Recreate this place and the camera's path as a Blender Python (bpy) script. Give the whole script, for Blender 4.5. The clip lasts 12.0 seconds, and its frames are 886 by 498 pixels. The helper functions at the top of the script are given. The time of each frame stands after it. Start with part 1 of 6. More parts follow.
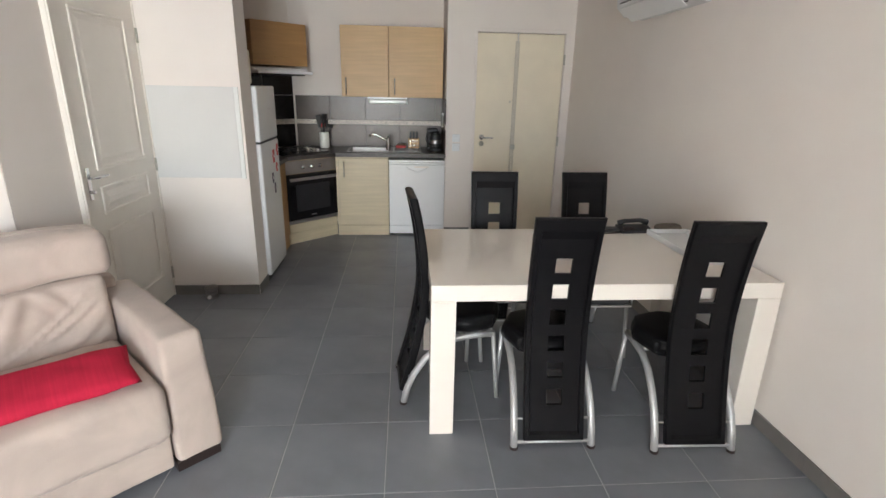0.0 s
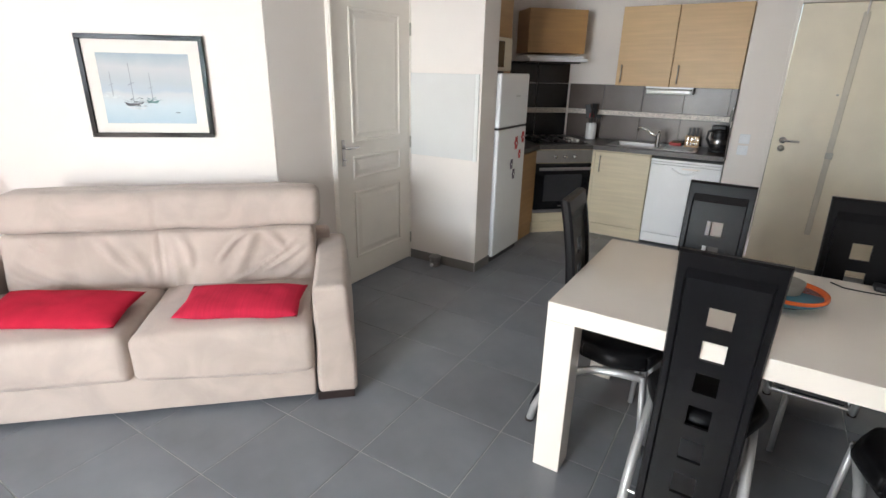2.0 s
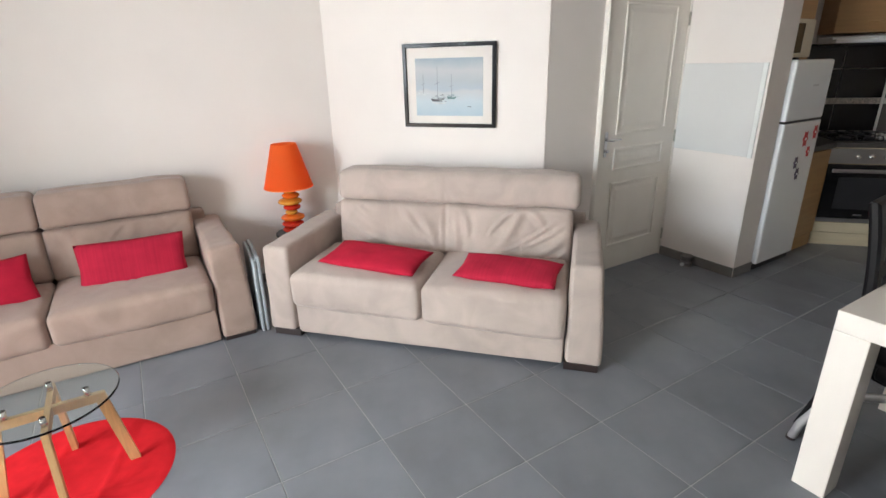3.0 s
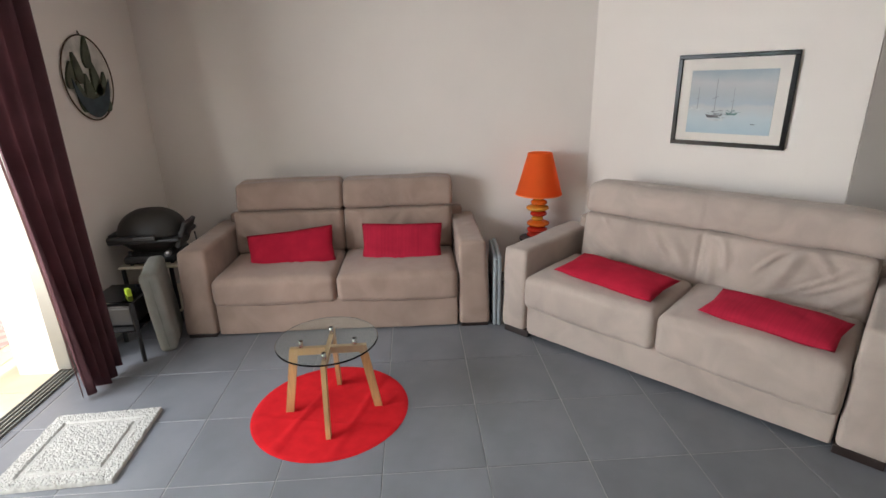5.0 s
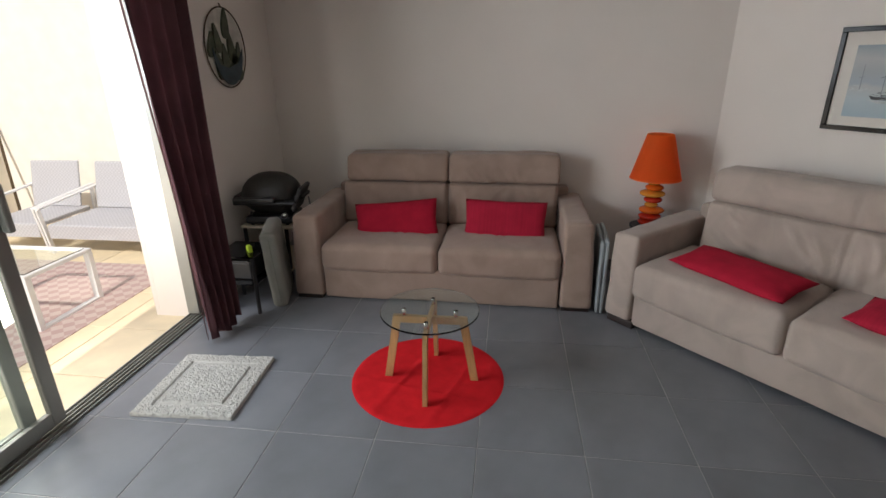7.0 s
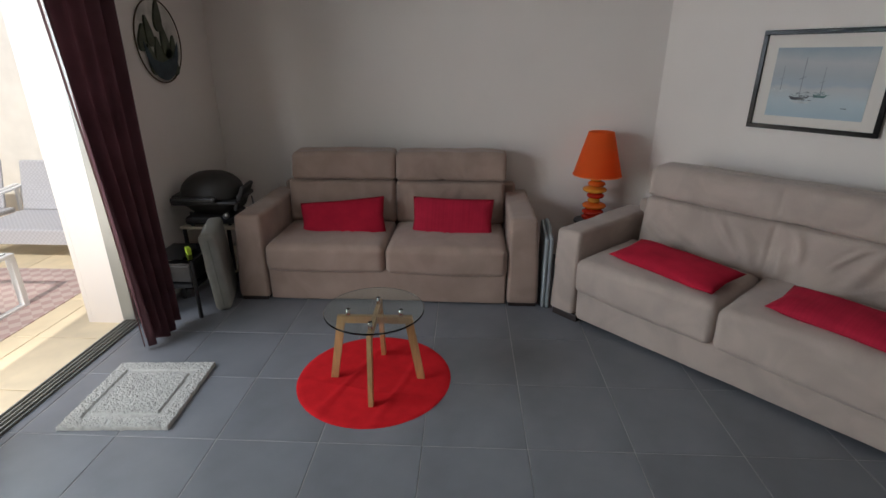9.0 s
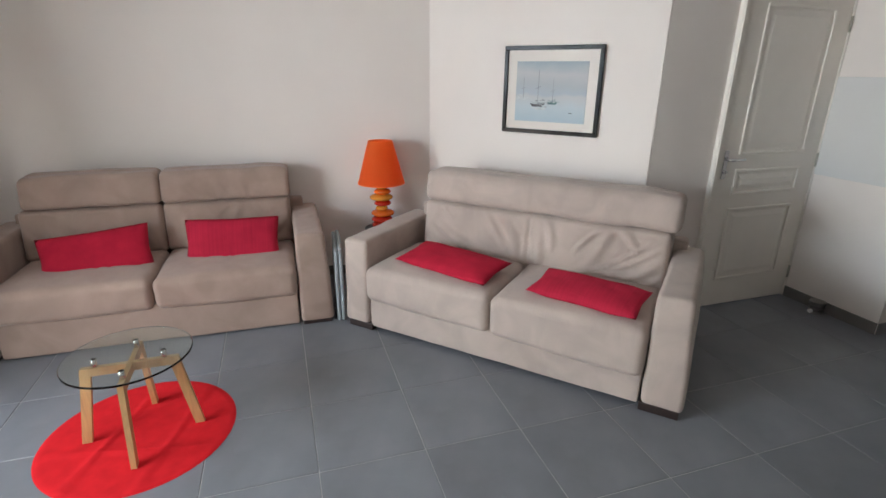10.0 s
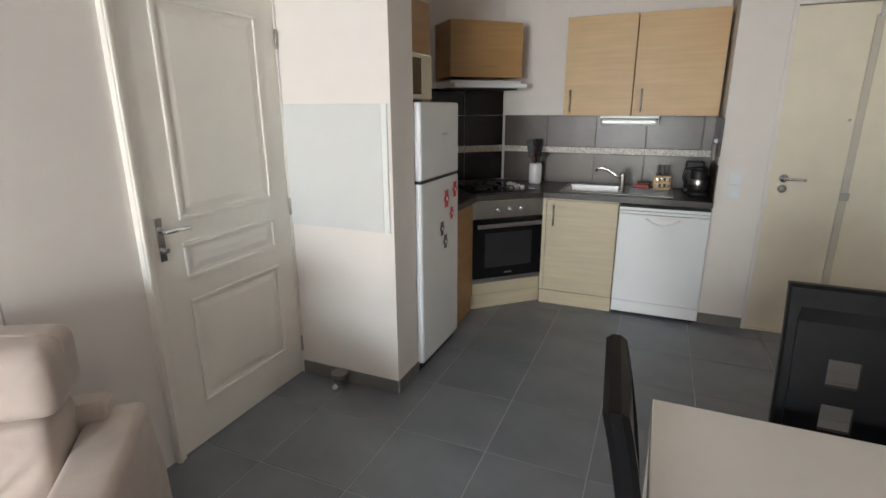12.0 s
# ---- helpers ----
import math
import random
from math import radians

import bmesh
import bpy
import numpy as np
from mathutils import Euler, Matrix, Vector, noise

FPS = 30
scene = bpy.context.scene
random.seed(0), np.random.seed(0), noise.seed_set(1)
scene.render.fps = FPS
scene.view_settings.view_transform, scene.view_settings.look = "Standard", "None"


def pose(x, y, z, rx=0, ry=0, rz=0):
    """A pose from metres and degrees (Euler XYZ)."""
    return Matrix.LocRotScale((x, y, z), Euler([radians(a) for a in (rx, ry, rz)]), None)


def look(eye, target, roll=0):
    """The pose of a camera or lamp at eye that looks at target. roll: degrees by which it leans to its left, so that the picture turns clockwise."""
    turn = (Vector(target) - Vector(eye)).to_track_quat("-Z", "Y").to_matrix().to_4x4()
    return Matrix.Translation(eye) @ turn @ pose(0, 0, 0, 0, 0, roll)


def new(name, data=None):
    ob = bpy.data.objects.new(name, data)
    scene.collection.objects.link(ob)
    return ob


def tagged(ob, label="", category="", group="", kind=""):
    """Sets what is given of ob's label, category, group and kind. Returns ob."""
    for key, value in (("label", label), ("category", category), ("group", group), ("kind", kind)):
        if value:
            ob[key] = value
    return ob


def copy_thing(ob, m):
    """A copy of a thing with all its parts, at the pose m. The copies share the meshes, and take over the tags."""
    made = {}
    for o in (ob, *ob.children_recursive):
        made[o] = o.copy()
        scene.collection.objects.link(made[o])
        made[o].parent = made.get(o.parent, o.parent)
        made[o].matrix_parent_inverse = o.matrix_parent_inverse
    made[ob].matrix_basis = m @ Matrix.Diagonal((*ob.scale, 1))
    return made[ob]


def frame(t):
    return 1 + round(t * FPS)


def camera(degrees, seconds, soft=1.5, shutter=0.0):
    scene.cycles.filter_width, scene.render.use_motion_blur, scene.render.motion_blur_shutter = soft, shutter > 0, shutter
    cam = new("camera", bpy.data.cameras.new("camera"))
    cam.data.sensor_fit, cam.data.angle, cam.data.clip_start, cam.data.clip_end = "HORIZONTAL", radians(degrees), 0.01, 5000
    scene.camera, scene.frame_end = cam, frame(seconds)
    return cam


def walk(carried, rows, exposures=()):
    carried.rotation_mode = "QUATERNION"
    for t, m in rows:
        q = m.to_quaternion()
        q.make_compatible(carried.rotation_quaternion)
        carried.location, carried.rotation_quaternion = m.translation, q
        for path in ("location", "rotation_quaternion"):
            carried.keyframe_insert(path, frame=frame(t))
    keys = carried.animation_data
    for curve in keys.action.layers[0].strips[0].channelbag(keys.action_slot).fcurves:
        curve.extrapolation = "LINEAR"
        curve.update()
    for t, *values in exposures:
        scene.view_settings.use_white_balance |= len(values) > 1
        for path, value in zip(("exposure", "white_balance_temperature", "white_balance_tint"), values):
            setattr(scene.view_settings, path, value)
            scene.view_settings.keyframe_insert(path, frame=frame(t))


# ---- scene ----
cam = camera(82.8, 12.0)
PATH = [
    (0, (0.098, 0.02, 1.549), (0.246, 1.92, 0.94), 1.2),
    (0.5, (0.272, 0.249, 1.523), (0.261, 2.15, 0.904), 0.1),
    (1, (0.459, 0.425, 1.537), (0.208, 2.303, 0.895), 1.4),
    (1.2, (0.550, 0.443, 1.551), (0.112, 2.279, 0.892), 1.3),
    (1.5, (0.689, 0.495, 1.535), (0.012, 2.255, 0.87), 1.9),
    (1.8, (0.746, 0.425, 1.557), (-0.105, 2.106, 0.885), 1.9),
    (2, (0.766, 0.345, 1.552), (-0.227, 1.947, 0.882), 1.2),
    (2.2, (0.778, 0.262, 1.553), (-0.314, 1.799, 0.885), 0.3),
    (2.5, (0.802, 0.141, 1.556), (-0.423, 1.572, 0.884), 0.1),
    (2.8, (0.815, 0.073, 1.565), (-0.669, 1.207, 0.884), -1.3),
    (3, (0.815, 0.054, 1.57), (-0.789, 1.028, 0.879), -1.4),
    (3.5, (0.82, 0.07, 1.56), (-0.931, 0.774, 0.899), 0.4),
    (3.7, (0.825, 0.068, 1.565), (-0.968, 0.667, 0.911), -0.4),
    (5.5, (0.858, 0.032, 1.583), (-1.038, 0.085, 0.949), -1.1),
    (6, (0.843, 0.041, 1.57), (-1.045, 0.173, 0.922), -1.1),
    (6.5, (0.837, -0.012, 1.553), (-1.042, -0.04, 0.868), -0.9),
    (7, (0.83, -0.058, 1.548), (-1.028, -0.305, 0.85), -0.7),
    (7.2, (0.832, -0.064, 1.539), (-1.016, -0.379, 0.842), -0.3),
    (8.8, (0.823, -0.012, 1.549), (-1.035, -0.221, 0.841), -0.0),
    (9, (0.817, 0.016, 1.555), (-1.05, -0.068, 0.843), 0.0),
    (9.5, (0.812, 0.108, 1.537), (-1.046, 0.367, 0.846), -0.1),
    (9.8, (0.809, 0.205, 1.540), (-1.016, 0.676, 0.868), -0.1),
    (10, (0.806, 0.269, 1.539), (-0.988, 0.852, 0.874), 0.5),
    (10.5, (0.688, 0.461, 1.5), (-0.996, 1.339, 0.872), 0.5),
    (10.8, (0.590, 0.625, 1.522), (-0.980, 1.696, 0.887), 0.6),
    (11, (0.523, 0.737, 1.537), (-0.931, 1.954, 0.903), 1.1),
    (11.2, (0.451, 0.899, 1.535), (-0.860, 2.264, 0.892), 0.5),
    (11.5, (0.346, 1.185, 1.511), (-0.771, 2.717, 0.874), -0.4),
    (11.8, (0.250, 1.425, 1.520), (-0.680, 3.085, 0.920), 0.3),
    (12, (0.157, 1.578, 1.511), (-0.601, 3.348, 0.969), -0.2),
]
EXPO = [(0, 0.98, 6600, 11), (1.5, 1.13, 6500, 10.5), (2.5, 1.02, 6350, 10), (3.0, 0.82, 6400, 10), (3.5, 0.75, 6450, 10.5), (5.5, -0.08, 6600, 10.8), (6.5, -0.4, 6600, 10.8), (7.2, -0.65, 6550, 10.8), (8.8, -0.88, 6300, 10.3), (9.5, -0.32, 6250, 10), (10, 0.28, 6300, 10), (10.5, 0.57, 6250, 10), (11.5, 0.75, 6400, 10), (12, 1.0, 6500, 9.5)]
walk(cam, [(t, look(eye, target, roll)) for t, eye, target, roll in PATH], EXPO)


# ---- world and light ----
world = bpy.data.worlds.new("world")
scene.world = world
world.use_nodes = True
wn = world.node_tree
sky = wn.nodes.new("ShaderNodeTexSky")
sky.sky_type = "NISHITA"
sky.sun_disc = False
SUN_EL, SUN_AZ = 45.0, 87.0
sky.sun_elevation, sky.sun_rotation = radians(SUN_EL), radians(SUN_AZ)
wn.links.new(sky.outputs[0], wn.nodes["Background"].inputs[0])
wn.nodes["Background"].inputs[1].default_value = 0.15
sd = bpy.data.lights.new("sun", "SUN")
sd.energy, sd.angle, sd.color = 5.0, radians(0.5), (1.0, 0.94, 0.85)
sun = new("sun", sd)
sdir = Vector((math.sin(radians(SUN_AZ)) * math.cos(radians(SUN_EL)), math.cos(radians(SUN_AZ)) * math.cos(radians(SUN_EL)), math.sin(radians(SUN_EL))))
sun.matrix_world = look(sdir * 20, (0, 0, 0))
ad = bpy.data.lights.new("terrace_bounce", "AREA")
ad.shape, ad.size, ad.size_y, ad.energy, ad.color = "RECTANGLE", 1.7, 0.8, 32, (1.0, 0.89, 0.78)
win_light = new("terrace_bounce", ad)
win_light.matrix_world = look((-0.65, -2.75, 0.60), (-1.5, 2.0, 1.8))
kd = bpy.data.lights.new("sky_light", "AREA")
kd.shape, kd.size, kd.size_y, kd.energy, kd.color = "RECTANGLE", 1.7, 0.8, 56, (0.84, 0.92, 1.0)
kd.spread = radians(145)
sky_light = new("sky_light", kd)
sky_light.matrix_world = look((-0.65, -2.75, 1.60), (-1.5, 2.0, 0.5))
scene.view_settings.exposure = 0.0

# ---- helpers ----


def mat(name, rgb, rough=0.6, metal=0.0, var=0.08, scale=6.0, bump=0.0, bscale=120.0, spec=0.5):
    """Plain surface with two scales of tone variation and fine relief."""
    m = bpy.data.materials.new(name)
    m.use_nodes = True
    n, l = m.node_tree.nodes, m.node_tree.links
    b = n["Principled BSDF"]
    b.inputs["Roughness"].default_value = rough
    b.inputs["Metallic"].default_value = metal
    b.inputs["Specular IOR Level"].default_value = spec
    co = n.new("ShaderNodeTexCoord")
    a = n.new("ShaderNodeTexNoise")
    a.inputs["Scale"].default_value = scale
    a.inputs["Detail"].default_value = 6
    l.new(co.outputs["Object"], a.inputs["Vector"])
    r = n.new("ShaderNodeValToRGB")
    lo, hi = [min(1, c * (1 - var)) for c in rgb], [min(1, c * (1 + var)) for c in rgb]
    r.color_ramp.elements[0].position, r.color_ramp.elements[1].position = 0.3, 0.7
    r.color_ramp.elements[0].color, r.color_ramp.elements[1].color = (*lo, 1), (*hi, 1)
    l.new(a.outputs[0], r.inputs[0])
    l.new(r.outputs[0], b.inputs["Base Color"])
    if bump:
        c = n.new("ShaderNodeTexNoise")
        c.inputs["Scale"].default_value = bscale
        c.inputs["Detail"].default_value = 4
        l.new(co.outputs["Object"], c.inputs["Vector"])
        bp = n.new("ShaderNodeBump")
        bp.inputs["Strength"].default_value = bump
        bp.inputs["Distance"].default_value = 0.002
        l.new(c.outputs[0], bp.inputs["Height"])
        l.new(bp.outputs[0], b.inputs["Normal"])
    return m


def box(bm, x0, x1, y0, y1, z0, z1, bevel=0.0, seg=2, m=None):
    """Adds a box to bm, its edges rounded by bevel."""
    vs = [bm.verts.new(p) for p in ((x0, y0, z0), (x1, y0, z0), (x1, y1, z0), (x0, y1, z0), (x0, y0, z1), (x1, y0, z1), (x1, y1, z1), (x0, y1, z1))]
    fs = [bm.faces.new([vs[i] for i in q]) for q in ((3, 2, 1, 0), (4, 5, 6, 7), (0, 1, 5, 4), (1, 2, 6, 5), (2, 3, 7, 6), (3, 0, 4, 7))]
    if m is not None:
        bmesh.ops.transform(bm, matrix=m, verts=vs)
    if bevel:
        es = list({e for f in fs for e in f.edges})
        bmesh.ops.bevel(bm, geom=es, offset=bevel, segments=seg, profile=0.5, affect="EDGES")


def part(name, bm, material, parent=None, label="", smooth=False, kind=""):
    """Links a bmesh as one mesh object under a thing."""
    me = bpy.data.meshes.new(name)
    bmesh.ops.recalc_face_normals(bm, faces=bm.faces)
    bm.to_mesh(me)
    bm.free()
    me.materials.append(material)
    if smooth:
        for p in me.polygons:
            p.use_smooth = True
    ob = new(name, me)
    ob.parent = parent
    return tagged(ob, label=label, kind=kind)


def boxpart(name, material, parent, *dims, bevel=0.0, seg=2, label="", smooth=False, kind="", m=None):
    bm = bmesh.new()
    box(bm, *dims, bevel=bevel, seg=seg, m=m)
    return part(name, bm, material, parent, label, smooth, kind)


def thing(name, m, label, category, group=""):
    ob = new(name)
    ob.matrix_world = m
    return tagged(ob, label, category, group)


def tube(bm, pts, r, n=10, close=True):
    """A round bar along the points."""
    pts = [Vector(p) for p in pts]
    rings = []
    up = Vector((0, 0, 1))
    prev = None
    for i, p in enumerate(pts):
        d = (pts[min(i + 1, len(pts) - 1)] - pts[max(i - 1, 0)]).normalized()
        if prev is None:
            a = d.cross(up) if abs(d.z) < 0.95 else d.cross(Vector((1, 0, 0)))
        else:
            a = prev - d * prev.dot(d)
        a.normalize()
        prev = a
        b = d.cross(a)
        rr = r[i] if isinstance(r, (list, tuple)) else r
        rings.append([bm.verts.new(p + (a * math.cos(2 * math.pi * k / n) + b * math.sin(2 * math.pi * k / n)) * rr) for k in range(n)])
    for p, q in zip(rings, rings[1:]):
        for k in range(n):
            bm.faces.new((p[k], p[(k + 1) % n], q[(k + 1) % n], q[k]))
    if close:
        bm.faces.new(rings[0][::-1])
        bm.faces.new(rings[-1])


def lathe(bm, prof, n=32, cx=0.0, cy=0.0):
    """A turned body from (radius, height) pairs."""
    rings = [[bm.verts.new((cx + r * math.cos(2 * math.pi * k / n), cy + r * math.sin(2 * math.pi * k / n), z)) for k in range(n)] for r, z in prof]
    for p, q in zip(rings, rings[1:]):
        for k in range(n):
            bm.faces.new((p[k], p[(k + 1) % n], q[(k + 1) % n], q[k]))
    if prof[0][0] > 0.0005:
        bm.faces.new(rings[0][::-1])
    if prof[-1][0] > 0.0005:
        bm.faces.new(rings[-1])


# ---- materials ----
M = {}
M["wall"] = mat("wall_paint", (0.84, 0.778, 0.725), 0.75, var=0.02, scale=2.0, bump=0.25, bscale=180)
M["ceiling"] = mat("ceiling_paint", (0.82, 0.81, 0.79), 0.8, var=0.02, bump=0.1)
M["tile"] = mat("floor_tile", (0.190, 0.199, 0.220), 0.36, var=0.17, scale=2.8, bump=0.06, bscale=60)
M["grout"] = mat("floor_grout", (0.42, 0.42, 0.41), 0.85, var=0.1)
M["plinth"] = mat("skirting_tile", (0.20, 0.19, 0.18), 0.4, var=0.08)
M["door"] = mat("door_paint", (0.86, 0.81, 0.735), 0.45, var=0.02)
M["entry"] = mat("entry_door_paint", (0.84, 0.755, 0.60), 0.5, var=0.03)
M["barpaint"] = mat("cream_bar_paint", (0.62, 0.56, 0.46), 0.5, var=0.05)
M["white"] = mat("white_enamel", (0.86, 0.87, 0.88), 0.25, var=0.01)
M["lacquer"] = mat("table_lacquer", (0.82, 0.755, 0.685), 0.10, var=0.01)
M["black"] = mat("black_leatherette", (0.007, 0.007, 0.008), 0.36, var=0.2, bump=0.3, bscale=220, spec=0.16)
M["steel"] = mat("satin_steel", (0.55, 0.55, 0.56), 0.3, metal=1.0, var=0.04)
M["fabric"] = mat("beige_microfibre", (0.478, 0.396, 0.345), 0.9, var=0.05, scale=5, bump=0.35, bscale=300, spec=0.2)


# The same beige microfibre with shade put into the colour, for one sofa.
M["fabricshade"] = mat("shaded_beige_microfibre", (0.39, 0.287, 0.236), 0.9, var=0.06, scale=5, bump=0.35, bscale=300, spec=0.2)


def worn_microfibre(m):
    """Brushed nap, soft puckers and darker worn patches."""
    n, l = m.node_tree.nodes, m.node_tree.links
    b = n["Principled BSDF"]
    gm = n.new("ShaderNodeNewGeometry")
    st = n.new("ShaderNodeTexNoise")
    st.inputs["Scale"].default_value, st.inputs["Detail"].default_value, st.inputs["Distortion"].default_value = 4.5, 8, 1.0
    l.new(gm.outputs["Position"], st.inputs["Vector"])
    mr = n.new("ShaderNodeMapRange")
    mr.inputs["From Min"].default_value, mr.inputs["From Max"].default_value = 0.38, 0.66
    mr.inputs["To Min"].default_value, mr.inputs["To Max"].default_value = 1.03, 0.89
    l.new(st.outputs[0], mr.inputs[0])
    mx = n.new("ShaderNodeVectorMath")
    mx.operation = "MULTIPLY"
    l.new(b.inputs["Base Color"].links[0].from_socket, mx.inputs[0])
    l.new(mr.outputs[0], mx.inputs[1])
    l.new(mx.outputs[0], b.inputs["Base Color"])
    pk = n.new("ShaderNodeTexNoise")
    pk.noise_type = "RIDGED_MULTIFRACTAL"
    pk.inputs["Scale"].default_value, pk.inputs["Detail"].default_value, pk.inputs["Distortion"].default_value = 5.0, 3, 0.8
    l.new(gm.outputs["Position"], pk.inputs["Vector"])
    b2 = n.new("ShaderNodeBump")
    b2.inputs["Strength"].default_value, b2.inputs["Distance"].default_value = 0.35, 0.006
    l.new(pk.outputs[0], b2.inputs["Height"])
    l.new(b.inputs["Normal"].links[0].from_socket, b2.inputs["Normal"])
    l.new(b2.outputs[0], b.inputs["Normal"])
    b.inputs["Sheen Weight"].default_value = 0.25
    b.inputs["Sheen Roughness"].default_value = 0.5


worn_microfibre(M["fabric"])
worn_microfibre(M["fabricshade"])
M["red"] = mat("red_cotton", (0.43, 0.012, 0.036), 0.9, var=0.12, scale=12, bump=0.4, bscale=260, spec=0.2)
M["wood"] = mat("oak", (0.50, 0.30, 0.14), 0.5, var=0.12)
M["dark"] = mat("black_glass", (0.006, 0.006, 0.007), 0.08, var=0.1)
M["counter"] = mat("worktop", (0.055, 0.048, 0.045), 0.35, var=0.25, scale=40)
M["splash"] = mat("splash_tile", (0.098, 0.075, 0.064), 0.30, var=0.12)
M["splashgrout"] = mat("splash_grout", (0.22, 0.20, 0.19), 0.8)
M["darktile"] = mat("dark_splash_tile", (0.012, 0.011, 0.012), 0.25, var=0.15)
M["orange"] = mat("orange_shade", (0.80, 0.215, 0.045), 0.8, var=0.04, bump=0.3, bscale=300)
def glowing_cloth(m, rgb):
    """Lets daylight through a cloth shade."""
    n, l = m.node_tree.nodes, m.node_tree.links
    tr_ = n.new("ShaderNodeBsdfTranslucent")
    tr_.inputs["Color"].default_value = (*rgb, 1)
    ad2 = n.new("ShaderNodeAddShader")
    l.new(n["Principled BSDF"].outputs[0], ad2.inputs[0])
    l.new(tr_.outputs[0], ad2.inputs[1])
    l.new(ad2.outputs[0], n["Material Output"].inputs["Surface"])


glowing_cloth(M["orange"], (0.42, 0.115, 0.02))
M["rug"] = mat("red_felt", (0.58, 0.014, 0.02), 0.95, var=0.1, scale=14, bump=0.4, bscale=300, spec=0.1)
M["curtain"] = mat("plum_curtain", (0.15, 0.072, 0.082), 0.85, var=0.15, bump=0.3, bscale=240, spec=0.2)
M["alu"] = mat("grey_aluminium", (0.30, 0.30, 0.275), 0.4, metal=0.3, var=0.04)
M["terrace"] = mat("terrace_tile", (0.78, 0.66, 0.46), 0.6, var=0.08)
M["render"] = mat("outside_render", (0.86, 0.80, 0.68), 0.9, var=0.05, bump=0.4, bscale=90)
# Same render, whitened to carry the sunlight on the side wall.
M["renderlit"] = mat("outside_lit_render", (0.90, 0.86, 0.79), 0.9, var=0.04, bump=0.4, bscale=90)
M["mat"] = mat("cotton_mat", (0.52, 0.51, 0.48), 0.95, var=0.10, scale=30, bump=0.6, bscale=200)


def glass(name, rgb=(0.9, 0.97, 0.94), rough=0.0):
    m = bpy.data.materials.new(name)
    m.use_nodes = True
    b = m.node_tree.nodes["Principled BSDF"]
    b.inputs["Base Color"].default_value = (*rgb, 1)
    b.inputs["Roughness"].default_value = rough
    b.inputs["Transmission Weight"].default_value = 1.0
    b.inputs["IOR"].default_value = 1.45
    return m


M["glass"] = glass("clear_glass")

# ---- more materials ----


def stripes(m, axis, scale, amount, bump=0.0, wave="SIN"):
    """Adds long grain or ribs to a plain material."""
    n, l = m.node_tree.nodes, m.node_tree.links
    b = n["Principled BSDF"]
    co = n.new("ShaderNodeTexCoord")
    mp = n.new("ShaderNodeMapping")
    mp.inputs["Scale"].default_value = axis
    nz = n.new("ShaderNodeTexNoise")
    nz.inputs["Scale"].default_value = scale
    nz.inputs["Detail"].default_value = 5
    l.new(co.outputs["Object"], mp.inputs[0])
    l.new(mp.outputs[0], nz.inputs["Vector"])
    mr = n.new("ShaderNodeMapRange")
    mr.inputs["From Min"].default_value, mr.inputs["From Max"].default_value = 0.3, 0.7
    mr.inputs["To Min"].default_value, mr.inputs["To Max"].default_value = 1 - amount, 1 + amount
    l.new(nz.outputs[0], mr.inputs[0])
    mx = n.new("ShaderNodeVectorMath")
    mx.operation = "MULTIPLY"
    l.new(b.inputs["Base Color"].links[0].from_socket, mx.inputs[0])
    l.new(mr.outputs[0], mx.inputs[1])
    l.new(mx.outputs[0], b.inputs["Base Color"])
    if bump:
        bp = n.new("ShaderNodeBump")
        bp.inputs["Strength"].default_value = bump
        bp.inputs["Distance"].default_value = 0.003
        l.new(nz.outputs[0], bp.inputs["Height"])
        l.new(bp.outputs[0], b.inputs["Normal"])
    return m


def per_piece(m, amount):
    """Varies the tone from piece to piece."""
    n, l = m.node_tree.nodes, m.node_tree.links
    b = n["Principled BSDF"]
    oi = n.new("ShaderNodeObjectInfo")
    mr = n.new("ShaderNodeMapRange")
    mr.inputs["To Min"].default_value, mr.inputs["To Max"].default_value = 1 - amount, 1 + amount
    l.new(oi.outputs["Random"], mr.inputs[0])
    mx = n.new("ShaderNodeVectorMath")
    mx.operation = "MULTIPLY"
    l.new(b.inputs["Base Color"].links[0].from_socket, mx.inputs[0])
    l.new(mr.outputs[0], mx.inputs[1])
    l.new(mx.outputs[0], b.inputs["Base Color"])
    return m


def cloud_roughness(m, lo, hi, scale=3.0):
    n, l = m.node_tree.nodes, m.node_tree.links
    nz = n.new("ShaderNodeTexNoise")
    nz.inputs["Scale"].default_value, nz.inputs["Detail"].default_value = scale, 5
    gm = n.new("ShaderNodeNewGeometry")
    l.new(gm.outputs["Position"], nz.inputs["Vector"])
    mr = n.new("ShaderNodeMapRange")
    mr.inputs["From Min"].default_value, mr.inputs["From Max"].default_value = 0.3, 0.7
    mr.inputs["To Min"].default_value, mr.inputs["To Max"].default_value = lo, hi
    l.new(nz.outputs[0], mr.inputs[0])
    l.new(mr.outputs[0], n["Principled BSDF"].inputs["Roughness"])


M["cab"] = stripes(mat("cabinet_wood", (0.62, 0.405, 0.19), 0.42, var=0.05, scale=1.5), (0.5, 0.5, 9), 4, 0.08)
# Cabinet wood browned and darkened to hold the shade of the kitchen corner.
M["cabshade"] = stripes(mat("cabinet_wood_shaded", (0.46, 0.265, 0.11), 0.42, var=0.06, scale=1.5), (0.5, 0.5, 9), 4, 0.09)
M["cablight"] = stripes(mat("cabinet_wood_pale", (0.62, 0.53, 0.37), 0.42, var=0.05, scale=1.5), (0.5, 0.5, 9), 4, 0.08)
M["wood"] = stripes(mat("oak", (0.56, 0.34, 0.15), 0.5, var=0.08), (9, 9, 0.8), 8, 0.14)
per_piece(M["tile"], 0.05)
